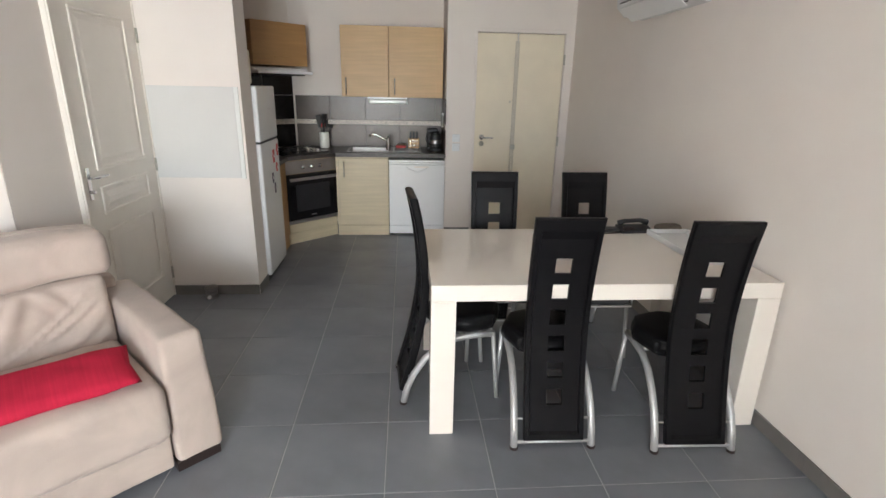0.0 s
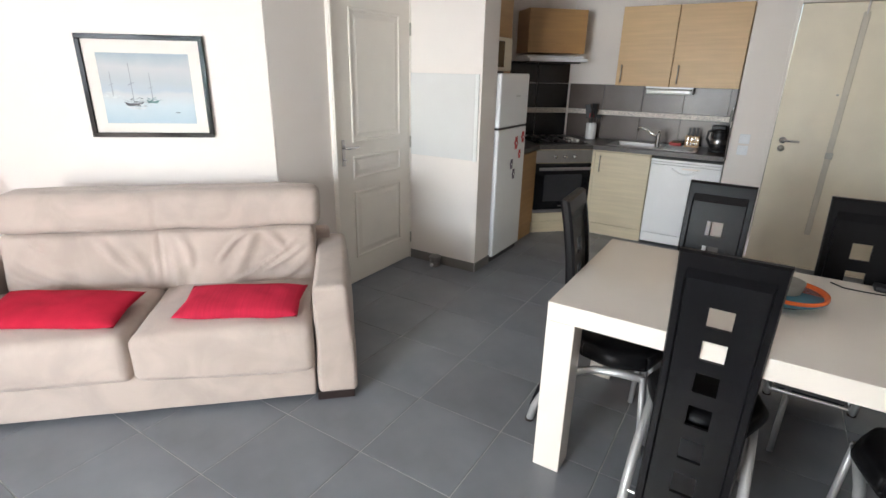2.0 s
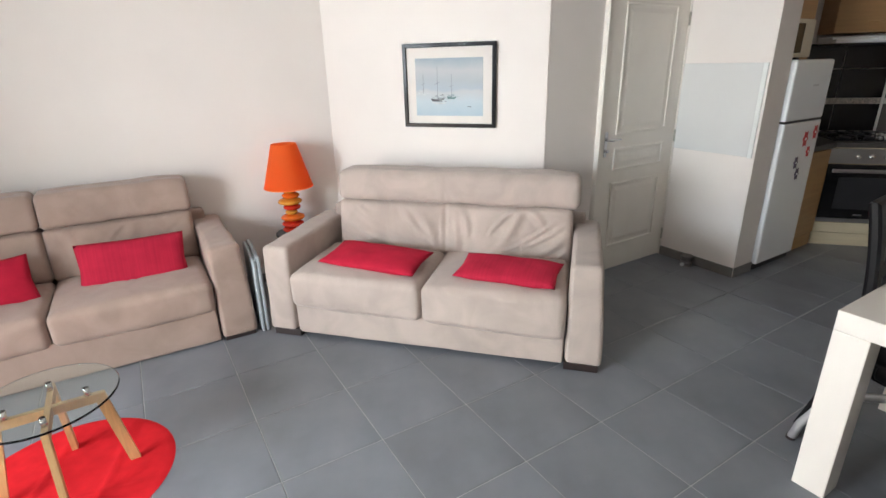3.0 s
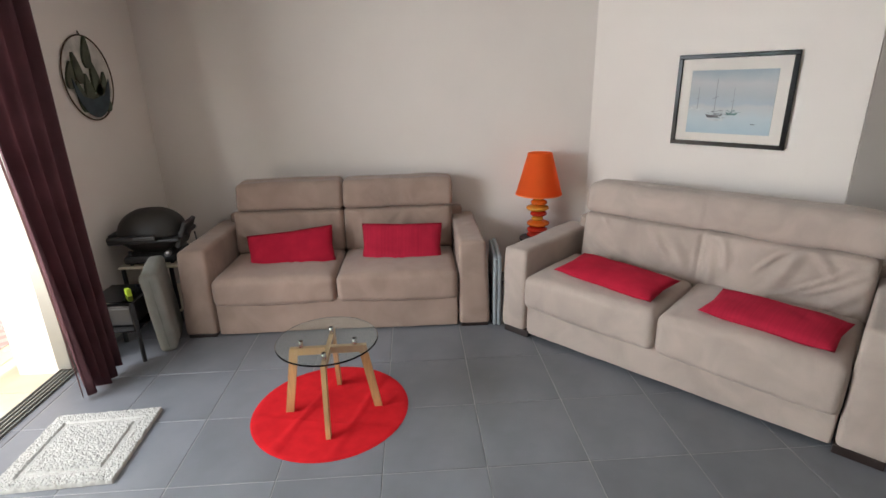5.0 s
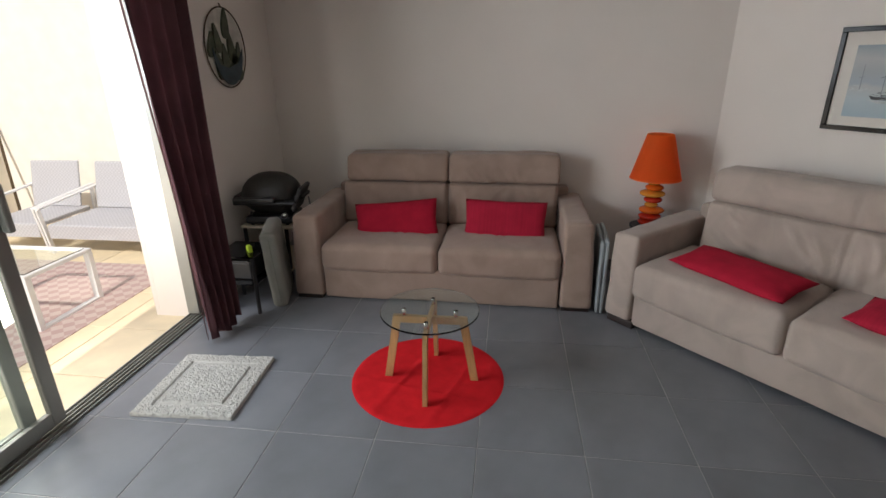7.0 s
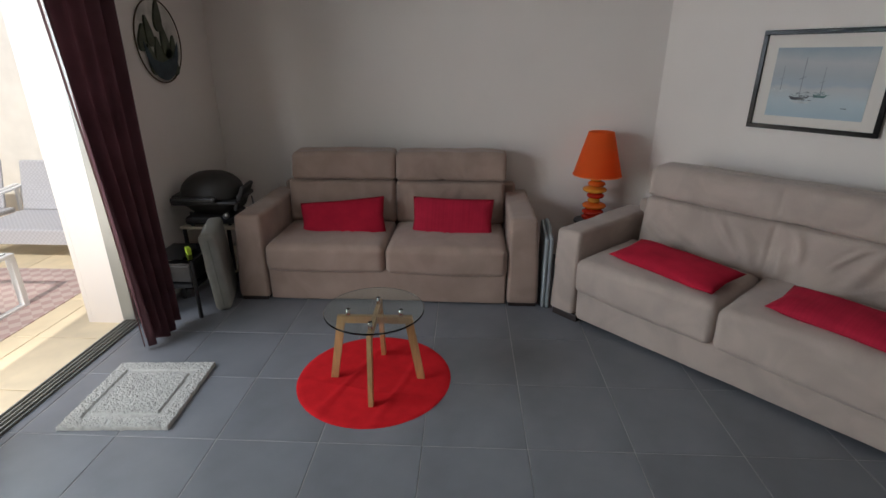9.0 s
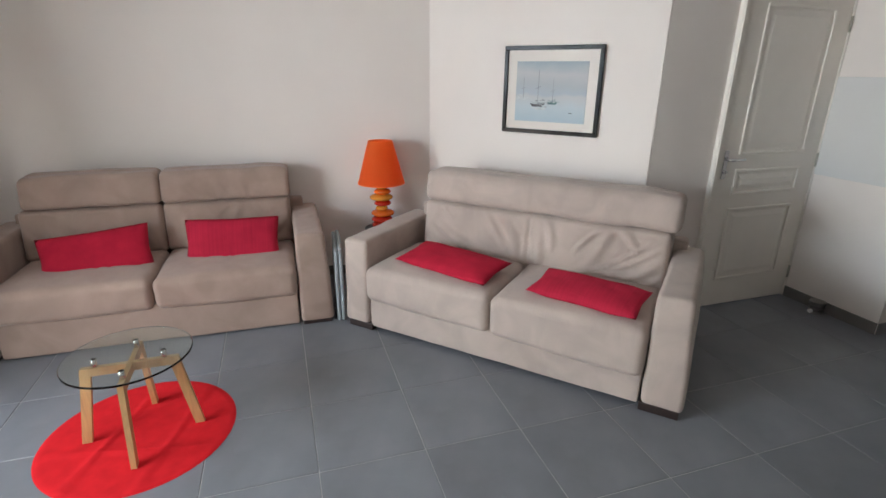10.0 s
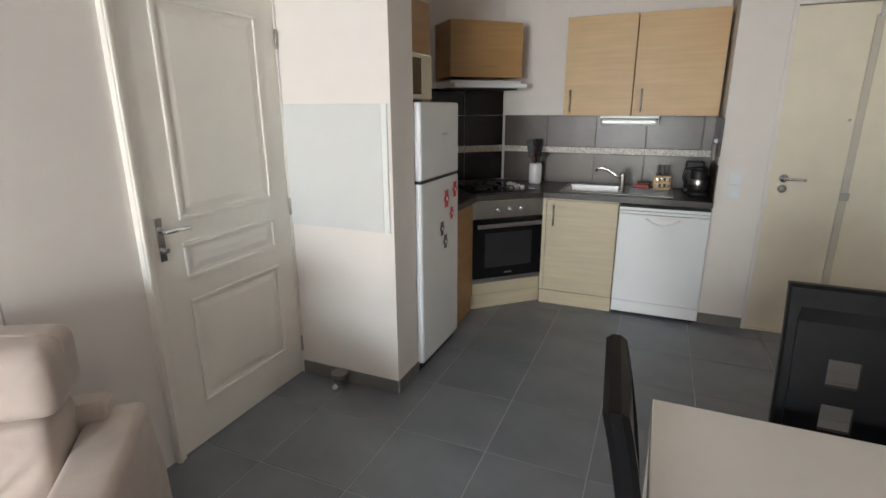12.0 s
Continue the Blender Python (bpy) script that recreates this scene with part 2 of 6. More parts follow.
cloud_roughness(M["tile"], 0.30, 0.46, 2.5)
per_piece(M["splash"], 0.08)
per_piece(M["terrace"], 0.05)
M["redrib"] = stripes(mat("red_ribbed_cotton", (0.44, 0.016, 0.045), 0.9, var=0.1, scale=10, spec=0.2), (30, 0.6, 0.6), 3, 0.09, bump=0.4)
M["garden"] = mat("grey_garden_cushion", (0.29, 0.29, 0.265), 0.9, var=0.1, bump=0.3, bscale=200, spec=0.2)
M["bluegrey"] = mat("bluegrey_cloth", (0.33, 0.365, 0.38), 0.85, var=0.08, bump=0.2)
M["plastic"] = mat("black_plastic", (0.02, 0.02, 0.022), 0.45, var=0.2, bump=0.15)
M["bbq"] = mat("grill_enamel", (0.022, 0.020, 0.017), 0.5, var=0.15)
M["foot"] = mat("dark_foot", (0.03, 0.02, 0.018), 0.4, var=0.1)
M["pot"] = mat("white_ceramic", (0.78, 0.78, 0.76), 0.2, var=0.02)
M["cream"] = mat("cream_plastic", (0.72, 0.66, 0.52), 0.35, var=0.02)
M["chrome"] = mat("chrome", (0.75, 0.75, 0.76), 0.12, metal=1.0, var=0.02)
M["band"] = mat("mosaic_band", (0.62, 0.56, 0.50), 0.4, var=0.45, scale=70)
M["frosted"] = mat("frosted_board", (0.745, 0.738, 0.715), 0.16, var=0.01)
M["matcard"] = mat("cream_card", (0.76, 0.715, 0.655), 0.8, var=0.01)
M["frameblack"] = mat("black_gloss_frame", (0.01, 0.009, 0.010), 0.16, var=0.05, spec=0.12)
M["strip"] = mat("clear_plastic_strip", (0.86, 0.87, 0.84), 0.12, var=0.01)
M["pouch"] = mat("grey_brown_cloth", (0.15, 0.125, 0.10), 0.85, var=0.15, scale=20, bump=0.3)
M["lime"] = mat("lime_plastic", (0.55, 0.75, 0.06), 0.4)
M["leaf"] = mat("dark_painted_metal", (0.075, 0.09, 0.055), 0.45, metal=0.3, var=0.3, scale=20)
M["leafblue"] = mat("dark_blue_metal", (0.03, 0.055, 0.07), 0.4, metal=0.3, var=0.4, scale=14)
M["bronze"] = mat("bronze_wire", (0.10, 0.07, 0.04), 0.45, metal=0.7)
M["peb_red"] = mat("glazed_red_pebble", (0.60, 0.03, 0.012), 0.12, var=0.05)
M["peb_orange"] = mat("glazed_orange_pebble", (0.80, 0.16, 0.015), 0.12, var=0.05)
M["peb_amber"] = mat("glazed_amber_pebble", (0.78, 0.34, 0.04), 0.12, var=0.05)
M["wicker"] = mat("pale_grey_wicker", (0.52, 0.52, 0.55), 0.7, var=0.05, bump=0.0)
M["whitemetal"] = mat("white_metal", (0.80, 0.80, 0.80), 0.4, var=0.02)
M["knob"] = mat("pale_knob", (0.7, 0.68, 0.62), 0.3)
M["bowl"] = mat("orange_bowl", (0.75, 0.13, 0.02), 0.25)
M["bowlblue"] = mat("blue_glaze", (0.05, 0.16, 0.22), 0.2)
M["magnet"] = mat("red_magnet", (0.45, 0.03, 0.03), 0.5)
M["magnetdark"] = mat("dark_magnet", (0.07, 0.05, 0.08), 0.5)
M["chairleg"] = mat("grey_chair_leg_paint", (0.50, 0.50, 0.50), 0.38, metal=0.35, var=0.03)
M["sinksteel"] = mat("brushed_sink_steel", (0.34, 0.33, 0.32), 0.28, metal=1.0, var=0.05)
M["hinge"] = mat("hinge_steel", (0.5, 0.48, 0.42), 0.4, metal=0.8)
M["lining"] = mat("mauve_lining", (0.32, 0.22, 0.22), 0.9, bump=0.2, spec=0.2)


def wicker_weave():
    m = M["wicker"]
    n, l = m.node_tree.nodes, m.node_tree.links
    co = n.new("ShaderNodeTexCoord")
    ck = n.new("ShaderNodeTexChecker")
    ck.inputs["Scale"].default_value = 55
    l.new(co.outputs["Object"], ck.inputs["Vector"])
    bp = n.new("ShaderNodeBump")
    bp.inputs["Strength"].default_value = 0.8
    bp.inputs["Distance"].default_value = 0.004
    l.new(ck.outputs["Fac"], bp.inputs["Height"])
    l.new(bp.outputs[0], n["Principled BSDF"].inputs["Normal"])
    ck.inputs["Color1"].default_value = (0.56, 0.56, 0.59, 1)
    ck.inputs["Color2"].default_value = (0.49, 0.49, 0.52, 1)
    l.new(ck.outputs["Color"], n["Principled BSDF"].inputs["Base Color"])


wicker_weave()


def soft(name, mt, parent, x0, x1, y0, y1, z0, z1, r, step=0.035, fn=None, label="", m=None):
    """A padded body: a box with round edges of radius r, pushed about by fn(point, weight)."""
    lo, hi = Vector((x0, y0, z0)), Vector((x1, y1, z1))
    c, h = (lo + hi) / 2, (hi - lo) / 2
    r = min(r, *h)
    cs = []
    for a in range(3):
        inner = h[a] - r
        k = max(1, int(round(2 * inner / step)))
        mid = [-inner + 2 * inner * i / k for i in range(k + 1)] if inner > 1e-6 else [0.0]
        rim = [inner + r * s for s in (0.35, 0.7, 1.0)]
        cs.append([-v for v in rim[::-1]] + mid + rim)
    bm = bmesh.new()
    seen = {}

    def vert(i, j, k):
        key = (i, j, k)
        if key not in seen:
            p = Vector((cs[0][i], cs[1][j], cs[2][k]))
            q = Vector([max(-(h[a] - r), min(h[a] - r, p[a])) for a in range(3)])
            d = p - q
            if d.length > 1e-9:
                d = d * (r * max(abs(d.x), abs(d.y), abs(d.z)) / r) / d.length
            w = q + d + c
            if fn:
                w = w + fn(w, (p.x / h.x, p.y / h.y, p.z / h.z))
            seen[key] = bm.verts.new(w)
        return seen[key]

    n = [len(v) - 1 for v in cs]
    for a in range(3):
        b, d = (a + 1) % 3, (a + 2) % 3
        for side in (0, n[a]):
            for i in range(n[b]):
                for j in range(n[d]):
                    q = []
                    for u, v in ((i, j), (i + 1, j), (i + 1, j + 1), (i, j + 1)):
                        idx = [0, 0, 0]
                        idx[a], idx[b], idx[d] = side, u, v
                        q.append(vert(*idx))
                    bm.faces.new(q)
    if m is not None:
        bmesh.ops.transform(bm, matrix=m, verts=bm.verts)
    return part(name, bm, mt, parent, label, smooth=True)


def prism(bm, pts, z0, z1, m=None):
    """A flat outline of (x, y) pairs raised from z0 to z1."""
    a = [bm.verts.new((x, y, z0)) for x, y in pts]
    b = [bm.verts.new((x, y, z1)) for x, y in pts]
    fs = [bm.faces.new(a[::-1]), bm.faces.new(b)]
    for i in range(len(pts)):
        j = (i + 1) % len(pts)
        bm.faces.new((a[i], a[j], b[j], b[i]))
    if m is not None:
        bmesh.ops.transform(bm, matrix=m, verts=a + b)
    return fs


def cyl(bm, x, y, z0, z1, r, n=20, r2=None):
    lathe(bm, [(r, z0), (r if r2 is None else r2, z1)], n, x, y)


# ---- structure ----
H = 2.5


def structure(name, mt, *dims, label="", m=None):
    ob = boxpart(name, mt, None, *dims, m=m)
    return tagged(ob, label, "", "", "structure")


def wall_line(name, a, b, thick, z0=0.0, z1=H, label="", mt=None):
    """A wall whose room face runs from a to b; a negative thickness puts its body to the left of that way."""
    a, b = Vector((*a, 0)), Vector((*b, 0))
    d = b - a
    m = Matrix.Translation(a) @ pose(0, 0, 0, 0, 0, math.degrees(math.atan2(d.y, d.x)))
    return structure(name, mt or M["wall"], 0, d.length, min(0, -thick), max(0, -thick), z0, z1, label=label, m=m)


def skirting(a, b, z1=0.075):
    """Skirting tiles 8 mm thick on the right of the way from a to b."""
    a, b = Vector((*a, 0)), Vector((*b, 0))
    d = b - a
    m = Matrix.Translation(a) @ pose(0, 0, 0, 0, 0, math.degrees(math.atan2(d.y, d.x)))
    bm = bmesh.new()
    n = max(1, int(d.length / 0.45))
    w = d.length / n
    for i in range(n):
        box(bm, i * w + 0.001, (i + 1) * w - 0.001, -0.009, -0.001, 0.0, z1, m=m)
    return tagged(part("baseboard", bm, M["plinth"]), "dark grey skirting tiles at the foot of the wall", "", "", "structure")


XR = 1.815
wall_line("wall_east", (XR, 5.42), (XR, -2.05), -0.15, label="plain warm white painted wall beside the dining table")
wall_line("wall_entry_left", (0.52, 5.42), (0.80, 5.42), -0.1, label="white painted wall with two light switches")
wall_line("wall_entry_top", (0.80, 5.42), (1.75, 5.42), -0.1, z0=2.13, label="white painted wall above the entry door")
wall_line("wall_entry_right", (1.75, 5.42), (XR, 5.42), -0.1, label="narrow white painted wall beside the entry door")
structure("wall_kitchen_side", M["wall"], 0.52, 0.62, 5.524, 6.1, 0, H, label="white painted side wall of the kitchen")
structure("wall_kitchen_back", M["wall"], -1.8, 0.516, 5.96, 6.1, 0, H, label="white painted wall behind the kitchen")
structure("wall_kitchen_west", M["wall"], -1.8, -1.66, 3.974, 5.956, 0, H, label="white painted side wall behind the fridge")
structure("wall_pillar", M["wall"], -1.84, -1.03, 3.73, 3.97, 0, H, label="white painted wall end between door and fridge")
structure("wall_door_side", M["wall"], -1.84, -1.68, 2.378, 2.852, 0, H, label="white painted wall beside the panelled door")
structure("wall_door_top", M["wall"], -1.84, -1.68, 2.856, 3.726, 2.12, H, label="white painted wall above the panelled door")
wall_line("wall_diagonal", (-2.90, 1.36), (-1.68, 2.37), -0.15, label="white painted slanting wall behind the sofa")
wall_line("wall_west", (-3.42, -2.05), (-2.90, 1.36), -0.15, label="white painted wall behind the sofa")
structure("wall_window_side", M["wall"], -3.7, -1.904, -2.33, -2.05, -0.1, H, label="white painted wall beside the sliding door")
structure("wall_window_top", M["wall"], -1.90, 0.236, -2.33, -2.05, 2.18, H, label="white painted wall above the sliding door")
structure("wall_window_end", M["wall"], 0.24, XR + 0.15, -2.33, -2.054, 0, H, label="white painted wall at the end of the sliding door")
structure("ceiling", M["ceiling"], -3.8, XR + 0.2, -2.33, 6.2, H, H + 0.15, label="white painted ceiling")
structure("wall_hall_back", M["wall"], -2.6, -1.85, 4.0, 4.1, 0, H, label="plain wall behind the closed door")

skirting((XR - 0.001, 5.42), (XR - 0.001, -2.05))
skirting((-1.66, 3.729), (-1.03, 3.729))
skirting((-1.029, 3.73), (-1.029, 3.97))
skirting((0.52, 5.419), (0.80, 5.419))
skirting((-2.895, 1.366), (-1.68, 2.378))
skirting((-3.415, -2.045), (-2.905, 1.355))

# panelled inner door, closed
door = tagged(new("door_1"), "closed cream moulded panel door with a steel lever handle", "", "", "structure")
X = -1.665


def moulded(bm, y0, y1, z0, z1, x):
    """A raised moulding round a field with a raised, bevelled centre."""
    for a, b, c, d in ((y0, y1, z0, z0 + 0.02), (y0, y1, z1 - 0.02, z1), (y0, y0 + 0.02, z0 + 0.02, z1 - 0.02), (y1 - 0.02, y1, z0 + 0.02, z1 - 0.02)):
        box(bm, x - 0.001, x + 0.011, a, b, c, d, 0.005, 2)
    a, b, c, d, e, f = y0 + 0.035, y1 - 0.035, z0 + 0.035, z1 - 0.035, 0.03, 0.008
    o = [bm.verts.new((x + 0.0005, p, q)) for p, q in ((a, c), (b, c), (b, d), (a, d))]
    k = [bm.verts.new((x + f, p, q)) for p, q in ((a + e, c + e), (b - e, c + e), (b - e, d - e), (a + e, d - e))]
    bm.faces.new(k)
    for n_ in range(4):
        bm.faces.new((o[n_], o[(n_ + 1) % 4], k[(n_ + 1) % 4], k[n_]))


leaf_1 = boxpart("leaf", M["door"], door, X - 0.04, X, 2.895, 3.715, 0.008, 2.04, bevel=0.003)
for z0, z1 in ((0.20, 0.71), (0.80, 0.965), (1.06, 1.93)):
    bm = bmesh.new()
    moulded(bm, 3.03, 3.585, z0, z1, X)
    part("door_panel", bm, M["door"], leaf_1)
for nm, d in (("frame_side", (X - 0.02, X + 0.012, 2.845, 2.888, 0, 2.09)), ("frame_side", (X - 0.02, X + 0.008, 3.717, 3.728, 0, 2.09)), ("frame_top", (X - 0.02, X + 0.012, 2.888, 3.717, 2.046, 2.09))):
    boxpart(nm, M["door"], door, *d, bevel=0.004)
bm = bmesh.new()
box(bm, X + 0.008, X + 0.02, 2.850, 2.866, 0, 2.09, 0.004)
part("frame_bead", bm, M["door"], door)
hd = boxpart("handle_plate", M["chrome"], leaf_1, X, X + 0.008, 2.918, 2.95, 0.91, 1.09, bevel=0.003, label="steel handle plate")
bm = bmesh.new()
tube(bm, [(X + 0.005, 2.934, 1.035), (X + 0.045, 2.934, 1.035), (X + 0.052, 2.945, 1.035), (X + 0.052, 3.04, 1.035)], 0.008)
part("lever", bm, M["chrome"], leaf_1, "steel lever", smooth=True)
bm = bmesh.new()
tube(bm, [(X + 0.005, 2.934, 0.955), (X + 0.03, 2.934, 0.955)], 0.009)
box(bm, X + 0.02, X + 0.026, 2.92, 2.95, 0.947, 0.963)
part("key", bm, M["chrome"], leaf_1, "small steel turning knob")
for z in (0.19, 1.0, 1.84):
    bm = bmesh.new()
    tube(bm, [(X + 0.008, 3.716, z - 0.045), (X + 0.008, 3.716, z + 0.045)], 0.007)
    part("hinge", bm, M["hinge"], door, smooth=True)

# entry door
entry = tagged(new("door_2"), "closed pale cream entry door with a steel locking bar", "", "", "structure")
Y = 5.44
leaf_2 = boxpart("leaf", M["entry"], entry, 0.83, 1.72, Y, Y + 0.05, 0.01, 2.09, bevel=0.003)
boxpart("frame_side", M["wall"], entry, 0.80, 0.826, Y - 0.03, Y + 0.06, 0, 2.13, bevel=0.003)
boxpart("frame_side", M["wall"], entry, 1.724, 1.75, Y - 0.03, Y + 0.06, 0, 2.13, bevel=0.003)
boxpart("frame_top", M["wall"], entry, 0.826, 1.724, Y - 0.028, Y + 0.06, 2.094, 2.13, bevel=0.003)
boxpart("threshold", M["entry"], entry, 0.826, 1.724, Y - 0.02, Y + 0.06, 0.001, 0.009)
bm = bmesh.new()
box(bm, 1.215, 1.257, Y - 0.016, Y, 0.3, 2.02, 0.006)
part("locking_bar", bm, M["barpaint"], leaf_2, "cream painted locking bar")
bm = bmesh.new()
tube(bm, [(1.236, Y - 0.02, 2.0), (1.236, Y - 0.02, 2.12)], 0.008)
part("bolt", bm, M["chrome"], leaf_2, "steel bolt")
boxpart("lock_box", M["hinge"], leaf_2, 1.212, 1.262, Y - 0.03, Y - 0.016, 0.94, 0.99, bevel=0.004)
bm = bmesh.new()
tube(bm, [(0.905, Y - 0.001, 1.062), (0.905, Y - 0.045, 1.062), (0.915, Y - 0.052, 1.062), (1.02, Y - 0.052, 1.06)], 0.009)
tube(bm, [(0.905, Y, 1.062), (0.905, Y - 0.008, 1.062)], 0.026, 16)
part("lever", bm, M["chrome"], leaf_2, "steel lever handle", smooth=True)
bm = bmesh.new()
tube(bm, [(0.905, Y, 0.995), (0.905, Y - 0.008, 0.995)], 0.026, 16)
part("keyhole_cover", bm, M["hinge"], leaf_2, smooth=True)
bm = bmesh.new()
tube(bm, [(1.19, Y, 1.43), (1.19, Y - 0.006, 1.43)], 0.009, 12)
part("peephole", bm, M["hinge"], leaf_2)
for z in (1.03, 1.85):
    bm = bmesh.new()
    box(bm, 1.712, 1.732, Y - 0.04, Y - 0.026, z - 0.05, z + 0.05, 0.004)
    part("hinge", bm, M["hinge"], entry)

# sliding door to the terrace
slide = tagged(new("window_1"), "wide open grey aluminium sliding door onto the terrace", "", "", "structure")
bm = bmesh.new()
box(bm, -1.90, 0.236, -2.105, -2.005, 0.0, 0.006)
for y in (-2.10, -2.075, -2.05, -2.025):
    box(bm, -1.90, 0.616, y - 0.003, y + 0.003, 0.006, 0.02)
box(bm, -1.90, 0.236, -2.012, -2.006, 0.006, 0.012)
part("track", bm, M["alu"], slide)
boxpart("jamb", M["alu"], slide, -1.90, -1.862, -2.10, -2.02, 0.027, 2.176, bevel=0.004)
boxpart("jamb", M["alu"], slide, 0.19, 0.236, -2.12, -2.02, 0.027, 2.176, bevel=0.004)
boxpart("head", M["alu"], slide, -1.861, 0.189, -2.12, -2.02, 2.13, 2.176, bevel=0.004)
for k, (x0, x1, y) in enumerate(((-0.835, 0.18, -2.055), (-0.735, 0.185, -2.095))):
    sash = new("sash")
    sash.parent = slide
    boxpart("stile", M["alu"], sash, x0, x0 + 0.065, y - 0.017, y + 0.018, 0.03, 2.125, bevel=0.006)
    boxpart("stile", M["alu"], sash, x1 - 0.065, x1, y - 0.017, y + 0.018, 0.03, 2.125, bevel=0.006)
    boxpart("rail", M["alu"], sash, x0 + 0.065, x1 - 0.065, y - 0.016, y + 0.016, 0.03, 0.10, bevel=0.004)
    boxpart("rail", M["alu"], sash, x0 + 0.065, x1 - 0.065, y - 0.016, y + 0.016, 2.04, 2.125, bevel=0.004)
    pane = boxpart("pane", M["glass"], sash, x0 + 0.065, x1 - 0.065, y - 0.003, y + 0.003, 0.10, 2.04)
    pane.visible_shadow = False
boxpart("pull_handle", M["alu"], slide, -0.845, -0.815, -2.036, -1.995, 0.93, 1.13, bevel=0.01, label="moulded grey pull handle")

# switches
for z in (0.955, 1.05):
    sw = thing("light_switch", Matrix.Translation((0.632, 5.42, z)), "white plastic light switch on the white wall", "light switch", "light switches")
    boxpart("plate", M["white"], sw, -0.04, 0.04, -0.008, 0, -0.04, 0.04, bevel=0.004)
    boxpart("rocker", M["white"], sw, -0.022, 0.022, -0.012, -0.008, -0.022, 0.022, bevel=0.003)

# frosted board on the pillar
bd = thing("wall_board", Matrix.Translation((-1.365, 3.73, 1.21)), "pale grey glossy board with a clear edge strip on the white wall end", "board")
boxpart("board", M["frosted"], bd, -0.29, 0.287, -0.012, -0.001, -0.305, 0.32, bevel=0.002)
boxpart("edge_strip", M["strip"], bd, 0.288, 0.318, -0.014, -0.001, -0.31, 0.32, bevel=0.002, label="clear edge strip")

# air conditioner
ac = thing("air_conditioner", Matrix.Translation((XR, 3.45, 2.05)), "white wall-mounted air conditioner with louvres, high on the wall", "air conditioner")
bm = bmesh.new()
prism(bm, [(0.0, -0.005), (0.0, 0.28), (-0.19, 0.28), (-0.21, 0.20), (-0.20, 0.07), (-0.14, 0.01)], -0.43, 0.43, m=Matrix(((1, 0, 0, 0), (0, 0, 1, 0), (0, 1, 0, 0), (0, 0, 0, 1))))
part("casing", bm, M["white"], ac)
boxpart("louvre", M["white"], ac, -0.065, 0.065, -0.37, 0.37, -0.004, 0.004, m=Matrix.Translation((-0.155, 0, 0.018)) @ pose(0, 0, 0, 0, 38, 0), bevel=0.002)
boxpart("slot", M["plastic"], ac, -0.003, 0.003, -0.37, 0.37, -0.002, 0.006, m=Matrix.Translation((-0.105, 0, 0.002)), label="dark air slot")
boxpart("slot", M["plastic"], ac, -0.003, 0.003, -0.37, 0.37, -0.002, 0.006, m=Matrix.Translation((-0.203, 0, 0.09)), label="dark air slot")

# small brush-like ornament above the picture
orn = thing("wall_ornament", Matrix.Translation((-2.172, 1.925, 2.035)), "small dark dried ornament hanging high on the wall above the picture", "ornament")
bm = bmesh.new()
rr = random.Random(4)
for k in range(46):
    a, b = rr.uniform(0, 6.28), rr.uniform(-0.9, 0.5)
    d = Vector((math.cos(a) * math.cos(b), math.sin(a) * math.cos(b), math.sin(b)))
    tube(bm, [d * 0.004, d * rr.uniform(0.03, 0.05)], [0.003, 0.006], 5)
part("tuft", bm, M["bronze"], orn)

# air duct stub at the foot of the pillar
du = thing("duct_stub", Matrix.Translation((-1.372, 3.67, 0)), "small ribbed grey pipe stub on the floor against the wall end", "pipe")
bm = bmesh.new()
lathe(bm, [(0.044, 0.0), (0.044, 0.02), (0.036, 0.024), (0.036, 0.034), (0.044, 0.038), (0.044, 0.048), (0.036, 0.052), (0.036, 0.062), (0.047, 0.066), (0.047, 0.085)], 24)
part("collar", bm, M["sinksteel"], du, smooth=False)
bm = bmesh.new()
tube(bm, [(0.0, -0.044, 0.02), (0.0, -0.06, 0.02)], 0.014, 12)
part("cap", bm, M["white"], du, "white cap")

# ---- kitchen ----


def bar_handle(bm, x, y, z0, z1):
    """A vertical bar handle in front of y."""
    tube(bm, [(x, y - 0.028, z0), (x, y - 0.028, z1)], 0.006, 8)
    tube(bm, [(x, y, z0 + 0.015), (x, y - 0.028, z0 + 0.015)], 0.004, 6)
    tube(bm, [(x, y, z1 - 0.015), (x, y - 0.028, z1 - 0.015)], 0.004, 6)


# fridge
fr = thing("fridge_freezer", Matrix.Translation((-1.0, 4.26, 0)), "white two-door fridge freezer with magnets, standing beside the wall end", "fridge")
boxpart("body", M["white"], fr, -0.60, -0.062, -0.272, 0.272, 0.03, 1.54, bevel=0.006)
fzd = boxpart("freezer_door", M["white"], fr, -0.058, 0, -0.272, 0.272, 1.128, 1.54, bevel=0.014)
frd = boxpart("fridge_door", M["white"], fr, -0.058, 0, -0.272, 0.272, 0.05, 1.116, bevel=0.014)
boxpart("gasket", M["plastic"], fr, -0.064, -0.006, -0.268, 0.268, 1.114, 1.13, label="dark door gap")
boxpart("plinth", M["plastic"], fr, -0.55, -0.03, -0.26, 0.26, 0.0, 0.045)
boxpart("badge", M["steel"], fzd, 0, 0.002, 0.02, 0.10, 1.36, 1.372, label="small grey badge")
